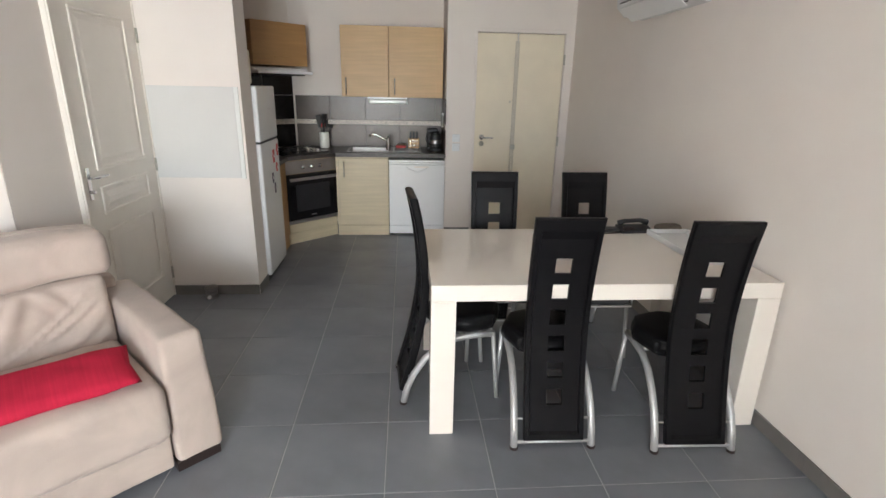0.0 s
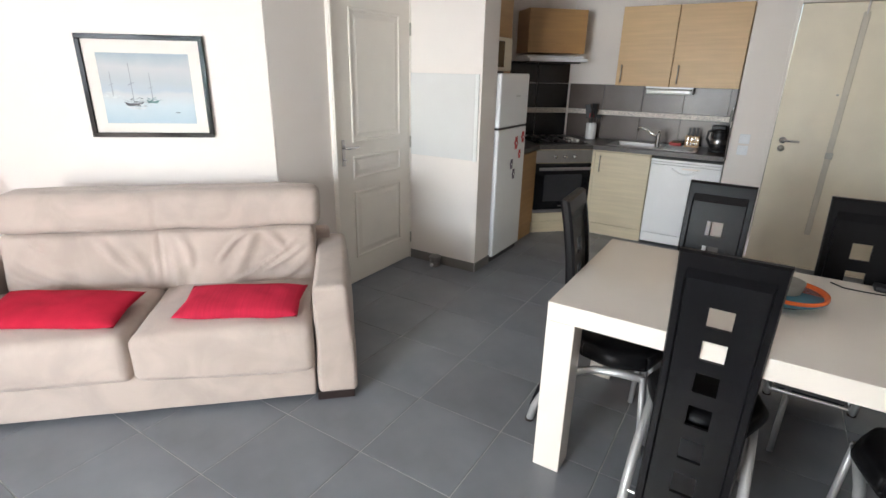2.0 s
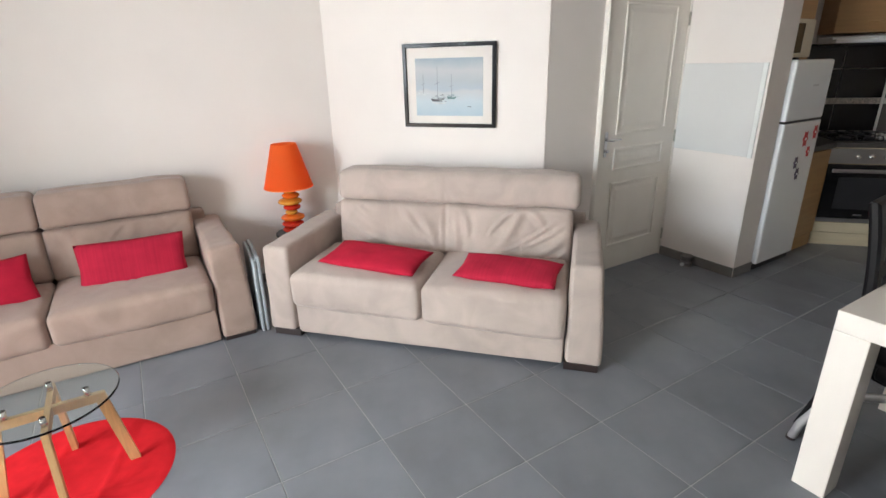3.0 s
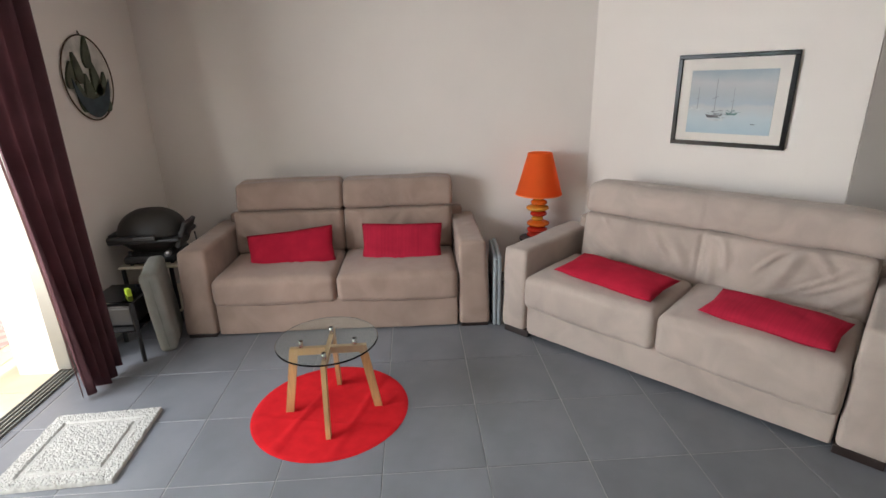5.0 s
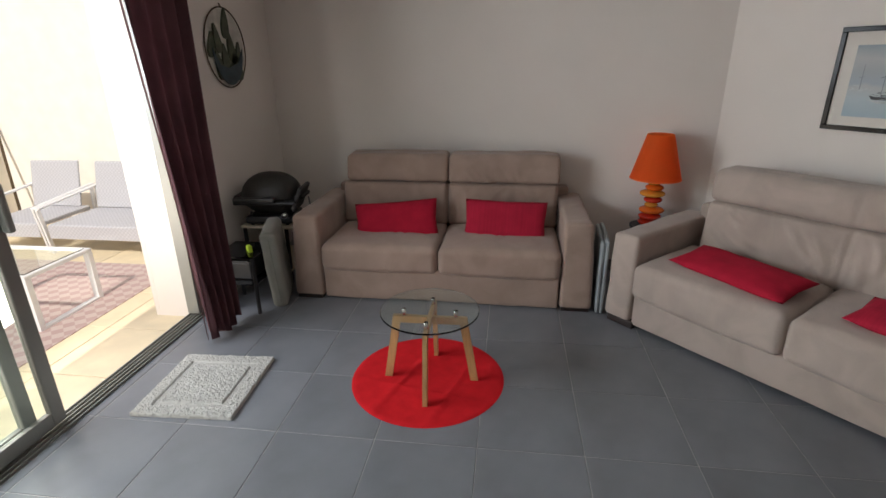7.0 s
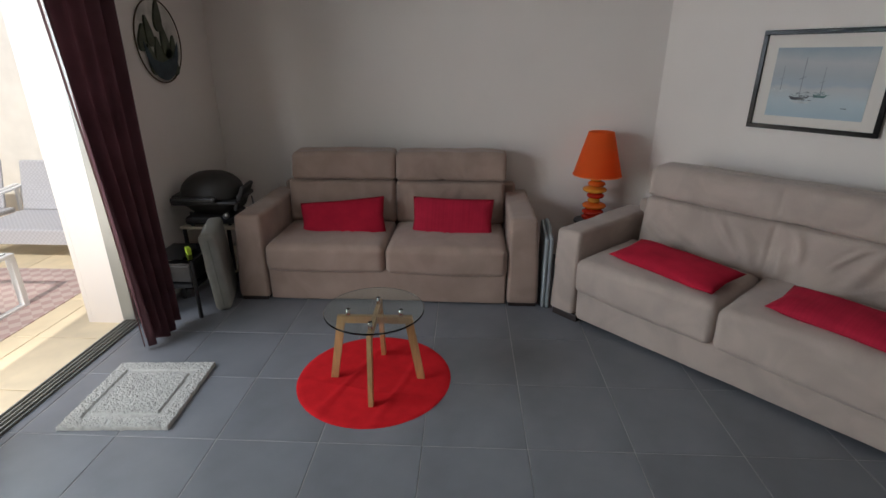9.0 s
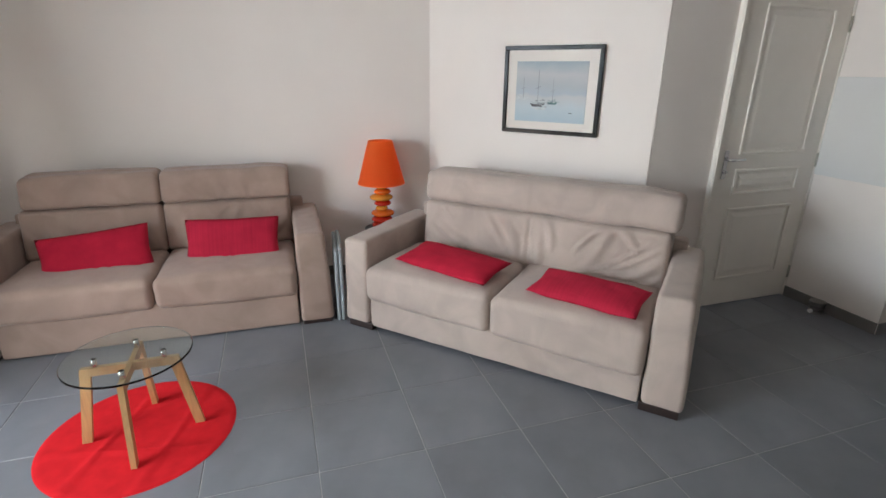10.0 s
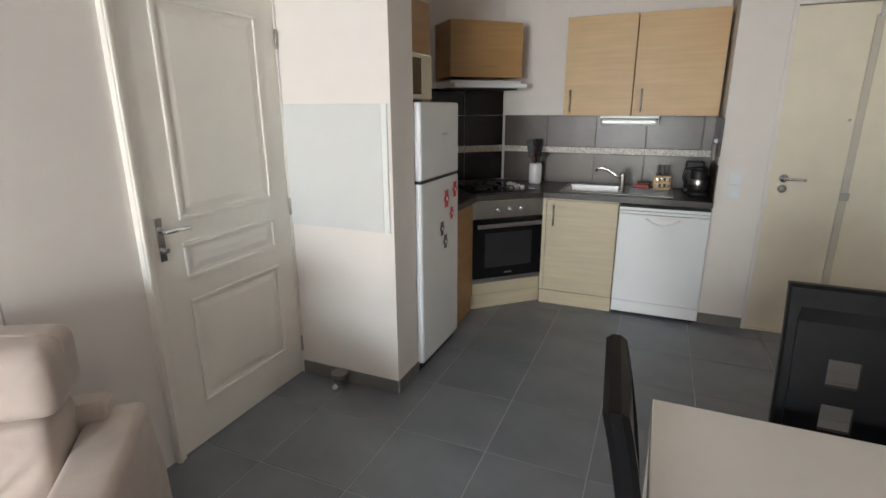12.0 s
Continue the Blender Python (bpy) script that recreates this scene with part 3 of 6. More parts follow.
for y, z, s, mt, lb in ((0.07, 1.03, 0.05, "magnet", "red"), (0.20, 1.07, 0.045, "magnet", "red"), (0.15, 0.93, 0.035, "magnet", "red"), (0.0, 0.86, 0.04, "magnetdark", "dark"), (0.05, 0.77, 0.04, "magnetdark", "dark")):
    s *= 1.3
    mg = thing("magnet", Matrix.Translation((-0.999, 4.26 + y, z - 0.045)), lb + " shaped magnet on the fridge door", "magnet", "fridge magnets")
    bm = bmesh.new()
    n = 12
    prism(bm, [(math.cos(6.283 * k / n) * s * (0.55 if k % 2 else 0.9) * 0.6, math.sin(6.283 * k / n) * s * (0.6 if k % 2 else 0.95)) for k in range(n)], 0, 0.006, m=Matrix(((0, 0, 1, 0), (1, 0, 0, 0), (0, 1, 0, 0), (0, 0, 0, 1))))
    part("figure", bm, M[mt], mg)
    boxpart("dot", M["white"], mg, 0.006, 0.008, -s * 0.15, s * 0.15, -s * 0.15, s * 0.15, label="pale centre")

# microwave and the cupboard above the fridge
mw = thing("microwave", Matrix.Translation((-1.17, 4.28, 1.545)), "cream microwave oven on top of the fridge", "microwave")
boxpart("body", M["cream"], mw, -0.32, -0.02, -0.24, 0.24, 0.01, 0.27, bevel=0.008)
boxpart("front", M["cream"], mw, -0.018, 0.0, -0.24, 0.24, 0.01, 0.27, bevel=0.012)
boxpart("window", M["dark"], mw, 0.0, 0.003, -0.20, 0.08, 0.04, 0.24, label="dark window")
for y in (-0.2, 0.2):
    boxpart("foot", M["plastic"], mw, -0.28, -0.06, y - 0.015, y + 0.015, -0.005, 0.01)
wc = thing("wall_cupboard", Matrix.Translation((-1.655, 3.98, 1.83)), "wood-grain cupboard above the microwave, shade put into its brown", "kitchen cabinet")
boxpart("body", M["cabshade"], wc, 0, 0.33, 0, 0.80, 0, 0.32, bevel=0.002)
boxpart("door", M["cabshade"], wc, 0.332, 0.35, 0.002, 0.80, 0, 0.32, bevel=0.002)
sc = thing("side_panel_cupboard", Matrix.Translation((-1.655, 4.575, 1.5)), "narrow wood-grain cupboard beside the fridge top, shade put into its brown", "kitchen cabinet")
boxpart("body", M["cabshade"], sc, 0, 0.33, 0, 0.21, 0, 0.325, bevel=0.002)
boxpart("door", M["cabshade"], sc, 0.332, 0.35, 0.0, 0.21, 0, 0.325, bevel=0.002)

# left base cabinet
bc = thing("base_cabinet", Matrix.Translation((-1.06, 4.56, 0)), "wood-grain base cabinet between fridge and oven, shade put into its brown", "kitchen cabinet", "base cabinets")
boxpart("body", M["cabshade"], bc, -0.59, -0.02, 0.0, 0.42, 0.11, 0.85)
boxpart("door", M["cabshade"], bc, -0.018, 0.0, 0.002, 0.418, 0.12, 0.835, bevel=0.002)
boxpart("plinth", M["cabshade"], bc, -0.59, -0.012, 0.0, 0.42, 0.0, 0.108)

# corner oven unit
OV = Matrix.Translation((-1.07, 4.995, 0)) @ pose(0, 0, 0, 0, 0, 43.3)
oc = thing("corner_cabinet", OV, "pale wood-grain corner cabinet housing the oven", "kitchen cabinet", "base cabinets")
boxpart("body", M["cablight"], oc, 0.004, 0.594, 0.03, 0.56, 0.11, 0.845)
boxpart("filler", M["cablight"], oc, 0.004, 0.594, 0.006, 0.028, 0.112, 0.205, bevel=0.002)
boxpart("plinth", M["cablight"], oc, 0.0, 0.598, 0.012, 0.03, 0.0, 0.108)
ov = thing("oven", OV @ Matrix.Translation((0.3, 0.0, 0.21)), "built-in black glass oven with steel control panel", "oven")
boxpart("control_panel", M["steel"], ov, -0.296, 0.296, 0.004, 0.028, 0.505, 0.625, bevel=0.002)
ovd = boxpart("door", M["dark"], ov, -0.293, 0.293, -0.008, 0.026, 0.035, 0.498, bevel=0.003)
boxpart("window", mat("oven_window", (0.03, 0.03, 0.032), 0.06), ovd, -0.20, 0.20, -0.010, -0.008, 0.12, 0.39, label="dark glass window")
boxpart("lower_strip", M["steel"], ov, -0.293, 0.293, -0.004, 0.026, 0.0, 0.033, bevel=0.002)
bm = bmesh.new()
box(bm, -0.27, 0.27, -0.045, -0.03, 0.435, 0.465, 0.004)
box(bm, -0.26, -0.245, -0.032, -0.006, 0.44, 0.46)
box(bm, 0.245, 0.26, -0.032, -0.006, 0.44, 0.46)
part("handle", bm, M["steel"], ovd, "steel bar handle")
for x in (-0.10, 0.0, 0.10):
    bm = bmesh.new()
    tube(bm, [(x, 0.004, 0.565), (x, -0.02, 0.565)], [0.021, 0.018], 16)
    part("knob", bm, M["chrome"], ov, "round steel knob", smooth=True)
boxpart("badge", M["steel"], ov, -0.03, 0.03, -0.0095, -0.008, 0.065, 0.075, label="small pale badge")

# right base cabinet and dishwasher
rc = thing("base_cabinet", Matrix.Translation((-0.63, 5.36, 0)), "pale wood-grain base cabinet under the sink", "kitchen cabinet", "base cabinets")
boxpart("body", M["cablight"], rc, 0.0, 0.548, 0.02, 0.58, 0.11, 0.845)
rcd = boxpart("door", M["cablight"], rc, 0.03, 0.546, 0.0, 0.018, 0.125, 0.835, bevel=0.002)
boxpart("filler", M["cablight"], rc, 0.0, 0.027, 0.004, 0.018, 0.12, 0.845)
boxpart("plinth", M["cablight"], rc, 0.0, 0.548, 0.012, 0.03, 0.0, 0.108)
bm = bmesh.new()
bar_handle(bm, 0.085, 0.0, 0.64, 0.80)
part("handle", bm, M["hinge"], rcd, "thin bronze bar handle", smooth=True)
dw = thing("dishwasher", Matrix.Translation((-0.076, 5.36, 0)), "white freestanding dishwasher under the worktop", "dishwasher")
boxpart("body", M["white"], dw, 0.0, 0.590, 0.022, 0.57, 0.03, 0.815)
dwd = boxpart("door", M["white"], dw, 0.0, 0.590, 0.0, 0.02, 0.112, 0.772, bevel=0.005)
boxpart("control_panel", M["white"], dw, 0.0, 0.590, -0.003, 0.02, 0.775, 0.797, bevel=0.006)
boxpart("top", M["white"], dw, 0.0, 0.590, -0.002, 0.022, 0.80, 0.822, bevel=0.003)
boxpart("kick_plate", M["white"], dw, 0.0, 0.590, 0.008, 0.02, 0.02, 0.108, bevel=0.003)
for x in (0.03, 0.56):
    bm = bmesh.new()
    cyl(bm, x, 0.05, 0.0, 0.03, 0.02)
    part("foot", bm, M["plastic"], dw)
bm = bmesh.new()
pts = [(0.185 + 0.22 * k / 12, 0.0, 0.745 - 0.045 * math.sin(math.pi * k / 12)) for k in range(13)]
tube(bm, [(x, -0.006, z) for x, y, z in pts], 0.006, 8)
part("grip", bm, M["white"], dwd, "curved white grip", smooth=True)
boxpart("display", M["wall"], dwd, 0.27, 0.42, -0.006, -0.0005, 0.742, 0.757, label="pale grey display strip")

# worktop with the sink opening
wt = thing("worktop", Matrix.Identity(4), "dark grey mottled worktop with hob and sink", "worktop")
bm = bmesh.new()
prism(bm, [(-1.655, 4.545), (-1.035, 4.545), (-1.035, 4.985), (-0.625, 5.335), (-0.5, 5.335), (-0.5, 5.955), (-1.125, 5.955), (-1.655, 5.425)], 0.852, 0.892)
box(bm, -0.5, -0.08, 5.335, 5.47, 0.852, 0.892)
box(bm, -0.5, -0.08, 5.83, 5.955, 0.852, 0.892)
box(bm, -0.08, 0.516, 5.335, 5.955, 0.852, 0.892)
part("slab", bm, M["counter"], wt)
sk = thing("sink", Matrix.Translation((-0.53, 5.44, 0.892)), "stainless steel sink with drainer set in the worktop", "sink")
bm = bmesh.new()
box(bm, 0.0, 0.80, 0.0, 0.03, 0.0, 0.006, 0.002, 1)
box(bm, 0.0, 0.80, 0.39, 0.42, 0.0, 0.006, 0.002, 1)
box(bm, 0.0, 0.03, 0.03, 0.39, 0.0, 0.006, 0.002, 1)
box(bm, 0.45, 0.80, 0.03, 0.39, 0.0, 0.003)
for k in range(7):
    box(bm, 0.50, 0.77, 0.07 + k * 0.045, 0.08 + k * 0.045, 0.003, 0.007, 0.0015, 1)
part("drainer", bm, M["sinksteel"], sk)
bm = bmesh.new()
o = [(0.03, 0.03), (0.45, 0.03), (0.45, 0.39), (0.03, 0.39)]
i_ = [(0.06, 0.06), (0.42, 0.06), (0.42, 0.36), (0.06, 0.36)]
a = [bm.verts.new((x, y, 0.004)) for x, y in o]
b = [bm.verts.new((x, y, -0.14)) for x, y in i_]
for k in range(4):
    bm.faces.new((a[k], a[(k + 1) % 4], b[(k + 1) % 4], b[k]))
bm.faces.new(b)
bw = part("bowl", bm, M["sinksteel"], sk)
tp = thing("kitchen_tap", Matrix.Translation((-0.09, 5.60, 0.895)), "chrome mixer tap with a long swivel spout at the sink", "tap")
bm = bmesh.new()
lathe(bm, [(0.026, 0), (0.026, 0.01), (0.021, 0.014), (0.021, 0.12), (0.017, 0.135), (0.0, 0.14)], 20)
part("body", bm, M["chrome"], tp, smooth=True)
bm = bmesh.new()
tube(bm, [(0, 0.0, 0.09), (-0.05, 0.0, 0.12), (-0.11, 0.0, 0.155), (-0.155, 0, 0.17), (-0.185, 0, 0.165), (-0.195, 0, 0.145)], 0.011, 10)
part("spout", bm, M["chrome"], tp, smooth=True)
bm = bmesh.new()
tube(bm, [(0, 0, 0.13), (0.015, -0.03, 0.16)], 0.006, 8)
part("lever", bm, M["chrome"], tp, smooth=True)

# hob
hb = thing("gas_hob", OV @ Matrix.Translation((0.3, 0.07, 0.892)), "black glass gas hob in the corner worktop", "hob")
boxpart("glass_top", M["dark"], hb, -0.27, 0.27, 0.0, 0.48, 0.0, 0.008, bevel=0.003)
for x, y, r in ((-0.15, 0.13, 0.05), (-0.15, 0.35, 0.04), (0.04, 0.13, 0.035), (0.04, 0.35, 0.055)):
    bm = bmesh.new()
    lathe(bm, [(r, 0.008), (r, 0.016), (r * 0.7, 0.02), (0.0, 0.022)], 20, x, y)
    br = part("burner", bm, M["plastic"], hb, "black burner", smooth=True)
    bm = bmesh.new()
    for k in range(4):
        c, s = math.cos(math.pi * k / 2 + 0.785), math.sin(math.pi * k / 2 + 0.785)
        tube(bm, [(x + c * 0.1, y + s * 0.1, 0.008), (x + c * 0.09, y + s * 0.09, 0.032), (x + c * 0.03, y + s * 0.03, 0.032)], 0.005, 6)
    part("pan_support", bm, M["plastic"], hb, "black pan support")
for k in range(4):
    bm = bmesh.new()
    cyl(bm, 0.20, 0.10 + k * 0.07, 0.008, 0.028, 0.016, 14)
    part("knob", bm, M["knob"], hb, "pale knob")
for k in range(3):
    bm = bmesh.new()
    cyl(bm, 0.155, 0.13 + k * 0.07, 0.008, 0.028, 0.012, 14)
    part("knob", bm, M["knob"], hb, "pale knob")

# hood and cabinet over the hob
hc = thing("hood_cabinet", OV @ Matrix.Translation((0.275, 0.385, 1.715)), "wood-grain corner cupboard above the cooker hood, shade put into its brown", "kitchen cabinet", "wall cabinets")
boxpart("body", M["cabshade"], hc, -0.30, 0.30, 0.02, 0.34, 0.02, 0.42, bevel=0.002)
hcd = boxpart("door", M["cabshade"], hc, -0.30, 0.30, 0.0, 0.018, 0.02, 0.42, bevel=0.002)
bm = bmesh.new()
tube(bm, [(-0.08, -0.02, 0.10), (0.08, -0.02, 0.10)], 0.005, 8)
tube(bm, [(-0.07, 0.0, 0.10), (-0.07, -0.02, 0.10)], 0.004, 6)
tube(bm, [(0.07, 0.0, 0.10), (0.07, -0.02, 0.10)], 0.004, 6)
part("handle", bm, M["cabshade"], hcd, "thin bar handle")
ho = thing("cooker_hood", OV @ Matrix.Translation((0.28, 0.36, 1.635)), "white slim pull-out cooker hood under the cupboard", "cooker hood")
boxpart("casing", M["white"], ho, -0.30, 0.30, 0.04, 0.34, 0.02, 0.075, bevel=0.004)
boxpart("visor", M["white"], ho, -0.305, 0.305, -0.05, 0.05, 0.02, 0.052, bevel=0.006)
boxpart("filter", M["plastic"], ho, -0.28, 0.28, 0.06, 0.32, 0.008, 0.019, label="dark grease filter")

# wall cabinets over the sink
for x0, w in ((-0.572, 0.494), (-0.074, 0.574)):
    uc = thing("wall_cabinet", Matrix.Translation((x0, 5.645, 1.447)), "light wood-grain wall cabinet with a slim vertical handle", "kitchen cabinet", "wall cabinets")
    boxpart("body", M["cab"], uc, 0.0, w, 0.02, 0.312, 0.0, 0.70, bevel=0.001)
    ucd = boxpart("door", M["cab"], uc, 0.002, w - 0.002, 0.0, 0.018, 0.0, 0.70, bevel=0.002)
    bm = bmesh.new()
    bar_handle(bm, 0.05 if x0 < -0.1 else 0.06, 0.0, 0.03, 0.19)
    part("handle", bm, M["hinge"], ucd, "slim bronze bar handle", smooth=True)
ul = thing("cabinet_light", Matrix.Translation((-0.31, 5.78, 1.405)), "slim white light fitting under the wall cabinets", "light fitting")
boxpart("housing", M["white"], ul, 0, 0.43, 0.03, 0.15, 0.02, 0.042, bevel=0.004)
boxpart("diffuser", M["strip"], ul, 0.01, 0.42, -0.01, 0.14, -0.03, 0.019, bevel=0.016, seg=3, label="clear ribbed diffuser")
boxpart("end_cap", M["white"], ul, 0.421, 0.43, -0.005, 0.14, -0.028, 0.019, bevel=0.003)

# things on the worktop
up = thing("utensil_pot", Matrix.Translation((-0.80, 5.80, 0.893)), "tall white ceramic pot on the worktop beside the hob", "utensil pot")
bm = bmesh.new()
lathe(bm, [(0.05, 0), (0.054, 0.01), (0.054, 0.16), (0.05, 0.17), (0.046, 0.165), (0.046, 0.02), (0.0, 0.02)], 28)
part("pot", bm, M["pot"], up, smooth=True)
rr = random.Random(2)
for k in range(6):
    a = k * 1.05
    sp = thing("cooking_utensil", Matrix.Translation((-0.80 + 0.02 * math.cos(a), 5.80 + 0.02 * math.sin(a), 0.915)) @ pose(0, 0, 0, rr.uniform(-9, 9), rr.uniform(-12, 12), rr.uniform(0, 360)), "black cooking utensil standing in the white pot", "kitchen utensil", "utensils in the pot")
    bm = bmesh.new()
    tube(bm, [(0, 0, 0), (0, 0, 0.24)], 0.005, 6)
    part("shaft", bm, M["plastic"], sp)
    L_ = 0.24 + 0.05 * (k % 3)
    boxpart("blade", M["plastic"] if k != 3 else M["magnet"], sp, -0.028, 0.028, -0.005, 0.005, 0.20, L_, bevel=0.004)
rk = thing("knife_rack", Matrix.Translation((0.19, 5.80, 0.9)), "small light wooden rack holding knives on the worktop", "knife rack")
bm = bmesh.new()
for z in (0.0, 0.045, 0.09):
    box(bm, -0.06, 0.06, -0.04, -0.03, z, z + 0.012)
    box(bm, -0.06, 0.06, 0.03, 0.04, z, z + 0.012)
for x in (-0.06, -0.03, 0.0, 0.03, 0.052):
    box(bm, x, x + 0.008, -0.03, -0.022, 0, 0.105)
    box(bm, x, x + 0.008, 0.022, 0.03, 0, 0.105)
box(bm, -0.06, 0.06, -0.022, 0.022, 0, 0.008)
part("rack", bm, M["wood"], rk)
for x in (-0.035, 0.0, 0.035):
    kn = thing("kitchen_knife", Matrix.Translation((0.19 + x, 5.80, 0.91)), "black-handled kitchen knife in the wooden rack", "knife", "knives in the rack")
    boxpart("blade", M["chrome"], kn, -0.012, 0.012, -0.001, 0.001, 0.0, 0.09)
    boxpart("handle", M["plastic"], kn, -0.009, 0.009, -0.007, 0.007, 0.09, 0.17, bevel=0.003)
sp = thing("dish_sponge", Matrix.Translation((0.05, 5.80, 0.9)), "red and brown scouring pads beside the sink", "sponge")
boxpart("pad", M["magnet"], sp, -0.06, 0.05, -0.03, 0.03, 0.0, 0.028, bevel=0.006)
boxpart("top_pad", M["bronze"], sp, -0.04, 0.06, -0.025, 0.035, 0.029, 0.045, bevel=0.006)
kt = thing("kettle", Matrix.Translation((0.425, 5.62, 0.893)), "black and steel electric kettle on the worktop", "kettle")
bm = bmesh.new()
lathe(bm, [(0.068, 0), (0.07, 0.02), (0.06, 0.03)], 28)
part("base", bm, M["plastic"], kt, smooth=True)
bm = bmesh.new()
lathe(bm, [(0.062, 0.03), (0.065, 0.06), (0.055, 0.17), (0.05, 0.185)], 28)
jug = part("jug", bm, M["plastic"], kt, "black jug", smooth=True)
bm = bmesh.new()
lathe(bm, [(0.064, 0.075), (0.0662, 0.08), (0.0625, 0.115), (0.060, 0.12)], 28)
part("band", bm, M["steel"], jug, "steel band", smooth=True)
bm = bmesh.new()
lathe(bm, [(0.05, 0.186), (0.045, 0.20), (0.0, 0.206)], 28)
part("lid", bm, M["plastic"], kt, smooth=True)
bm = bmesh.new()
tube(bm, [(-0.045, 0, 0.19), (-0.09, 0, 0.18), (-0.1, 0, 0.12), (-0.06, 0, 0.05)], 0.011, 10)
part("handle", bm, M["plastic"], kt, smooth=True)
cm = thing("coffee_maker", Matrix.Translation((0.40, 5.80, 0.893)), "small black coffee maker behind the kettle", "coffee maker")
boxpart("body", M["plastic"], cm, -0.06, 0.06, -0.05, 0.08, 0, 0.03, bevel=0.006)
boxpart("tower", M["plastic"], cm, -0.06, 0.06, 0.03, 0.09, 0.03, 0.22, bevel=0.01)
boxpart("head", M["plastic"], cm, -0.06, 0.06, -0.04, 0.03, 0.17, 0.225, bevel=0.01)
so = thing("wall_socket", Matrix.Translation((0.39, 5.951, 1.06)), "white wall socket with a plug on the tiled splashback", "socket")
boxpart("plate", M["white"], so, -0.04, 0.04, -0.01, 0, -0.04, 0.04, bevel=0.004)
boxpart("plug", M["white"], so, -0.02, 0.02, -0.045, -0.01, -0.02, 0.02, bevel=0.008)
hk = thing("dish_cloth", Matrix.Translation((0.5, 5.62, 1.21)), "small pale cloth hanging from a hook on the kitchen side wall", "cloth")
soft("cloth", M["garden"], hk, -0.015, 0.012, -0.05, 0.05, -0.06, 0.06, 0.012, 0.02, lambda p, w: Vector((0.006 * math.sin(60 * p.y), 0.012 * w[2], 0)))
boxpart("hook", M["white"], hk, -0.01, 0.018, -0.012, 0.012, 0.055, 0.085, bevel=0.004)

# ---- dining ----
tb = thing("dining_table", Matrix.Translation((0.206, 2.0, 0)), "cream glossy lacquered dining table with square legs", "dining table")
boxpart("tabletop", M["lacquer"], tb, 0, 1.585, 0, 0.905, 0.675, 0.75, bevel=0.003)
for x, y in ((0, 0), (1.475, 0), (0, 0.795), (1.475, 0.795)):
    boxpart("leg", M["lacquer"], tb, x, x + 0.11, y, y + 0.11, 0.0, 0.675, bevel=0.003)

PROF = [(0.002, 0.045), (0.022, 0.12), (0.048, 0.21), (0.072, 0.31), (0.090, 0.40), (0.104, 0.48), (0.112, 0.56), (0.114, 0.64), (0.110, 0.72), (0.102, 0.80), (0.091, 0.88), (0.077, 0.96), (0.064, 1.02), (0.053, 1.065)]


def prof(z):
    for (a, za), (b, zb) in zip(PROF, PROF[1:]):
        if z <= zb:
            return a + (b - a) * (z - za) / (zb - za)
    return PROF[-1][0]


def chair_back():
    """A curved tall panel with a padded rim and a column of six square holes."""
    bm = bmesh.new()
    hs, hw = [0.235, 0.357, 0.479, 0.601, 0.723, 0.845], 0.036
    zs = [0.045, 0.052, 0.075, 0.085]
    for h in hs:
        zs += [h - hw, h + hw]
    zs += [0.15, 0.92, 0.97, 1.01, 1.04, 1.058, 1.065]
    zs = sorted(set(round(z, 4) for z in zs))
    W = 0.145

    def width(z):
        return W - 0.008 * (1 - z / 1.065)

    us = [-1.0, -0.965, -0.83, -0.79, None, None, 0.79, 0.83, 0.965, 1.0]
    grid = {}
    for i, z in enumerate(zs):
        for j in range(10):
            w = width(z)
            x = (-hw, hw)[j - 4] if us[j] is None else us[j] * w
            rim = j in (1, 2, 7, 8) or i in (1, 2, len(zs) - 2, len(zs) - 3)
            edge = j in (0, 9) or i in (0, len(zs) - 1)
            t = 0.009 if edge else (0.020 if (j in (1, 2, 7, 8) or i in (1, 2, len(zs) - 2, len(zs) - 3, len(zs) - 4)) else 0.007)
            y = prof(z)
            grid[i, j, 0] = bm.verts.new((x, y - t, z))
            grid[i, j, 1] = bm.verts.new((x, y + t, z))
    cells = set()
    for i in range(len(zs) - 1):
        zc = (zs[i] + zs[i + 1]) / 2
        for j in range(9):
            if j == 4 and any(abs(zc - h) < hw for h in hs):
                continue
            cells.add((i, j))
    for i, j in cells:
        for s in (0, 1):
            q = [grid[i, j, s], grid[i, j + 1, s], grid[i + 1, j + 1, s], grid[i + 1, j, s]]
            bm.faces.new(q if s == 0 else q[::-1])
        for (di, dj), (a, b) in {(-1, 0): ((i, j), (i, j + 1)), (1, 0): ((i + 1, j), (i + 1, j + 1)), (0, -1): ((i, j), (i + 1, j)), (0, 1): ((i, j + 1), (i + 1, j + 1))}.items():
            if (i + di, j + dj) not in cells:
                bm.faces.new((grid[(*a, 0)], grid[(*b, 0)], grid[(*b, 1)], grid[(*a, 1)]))
    return bm


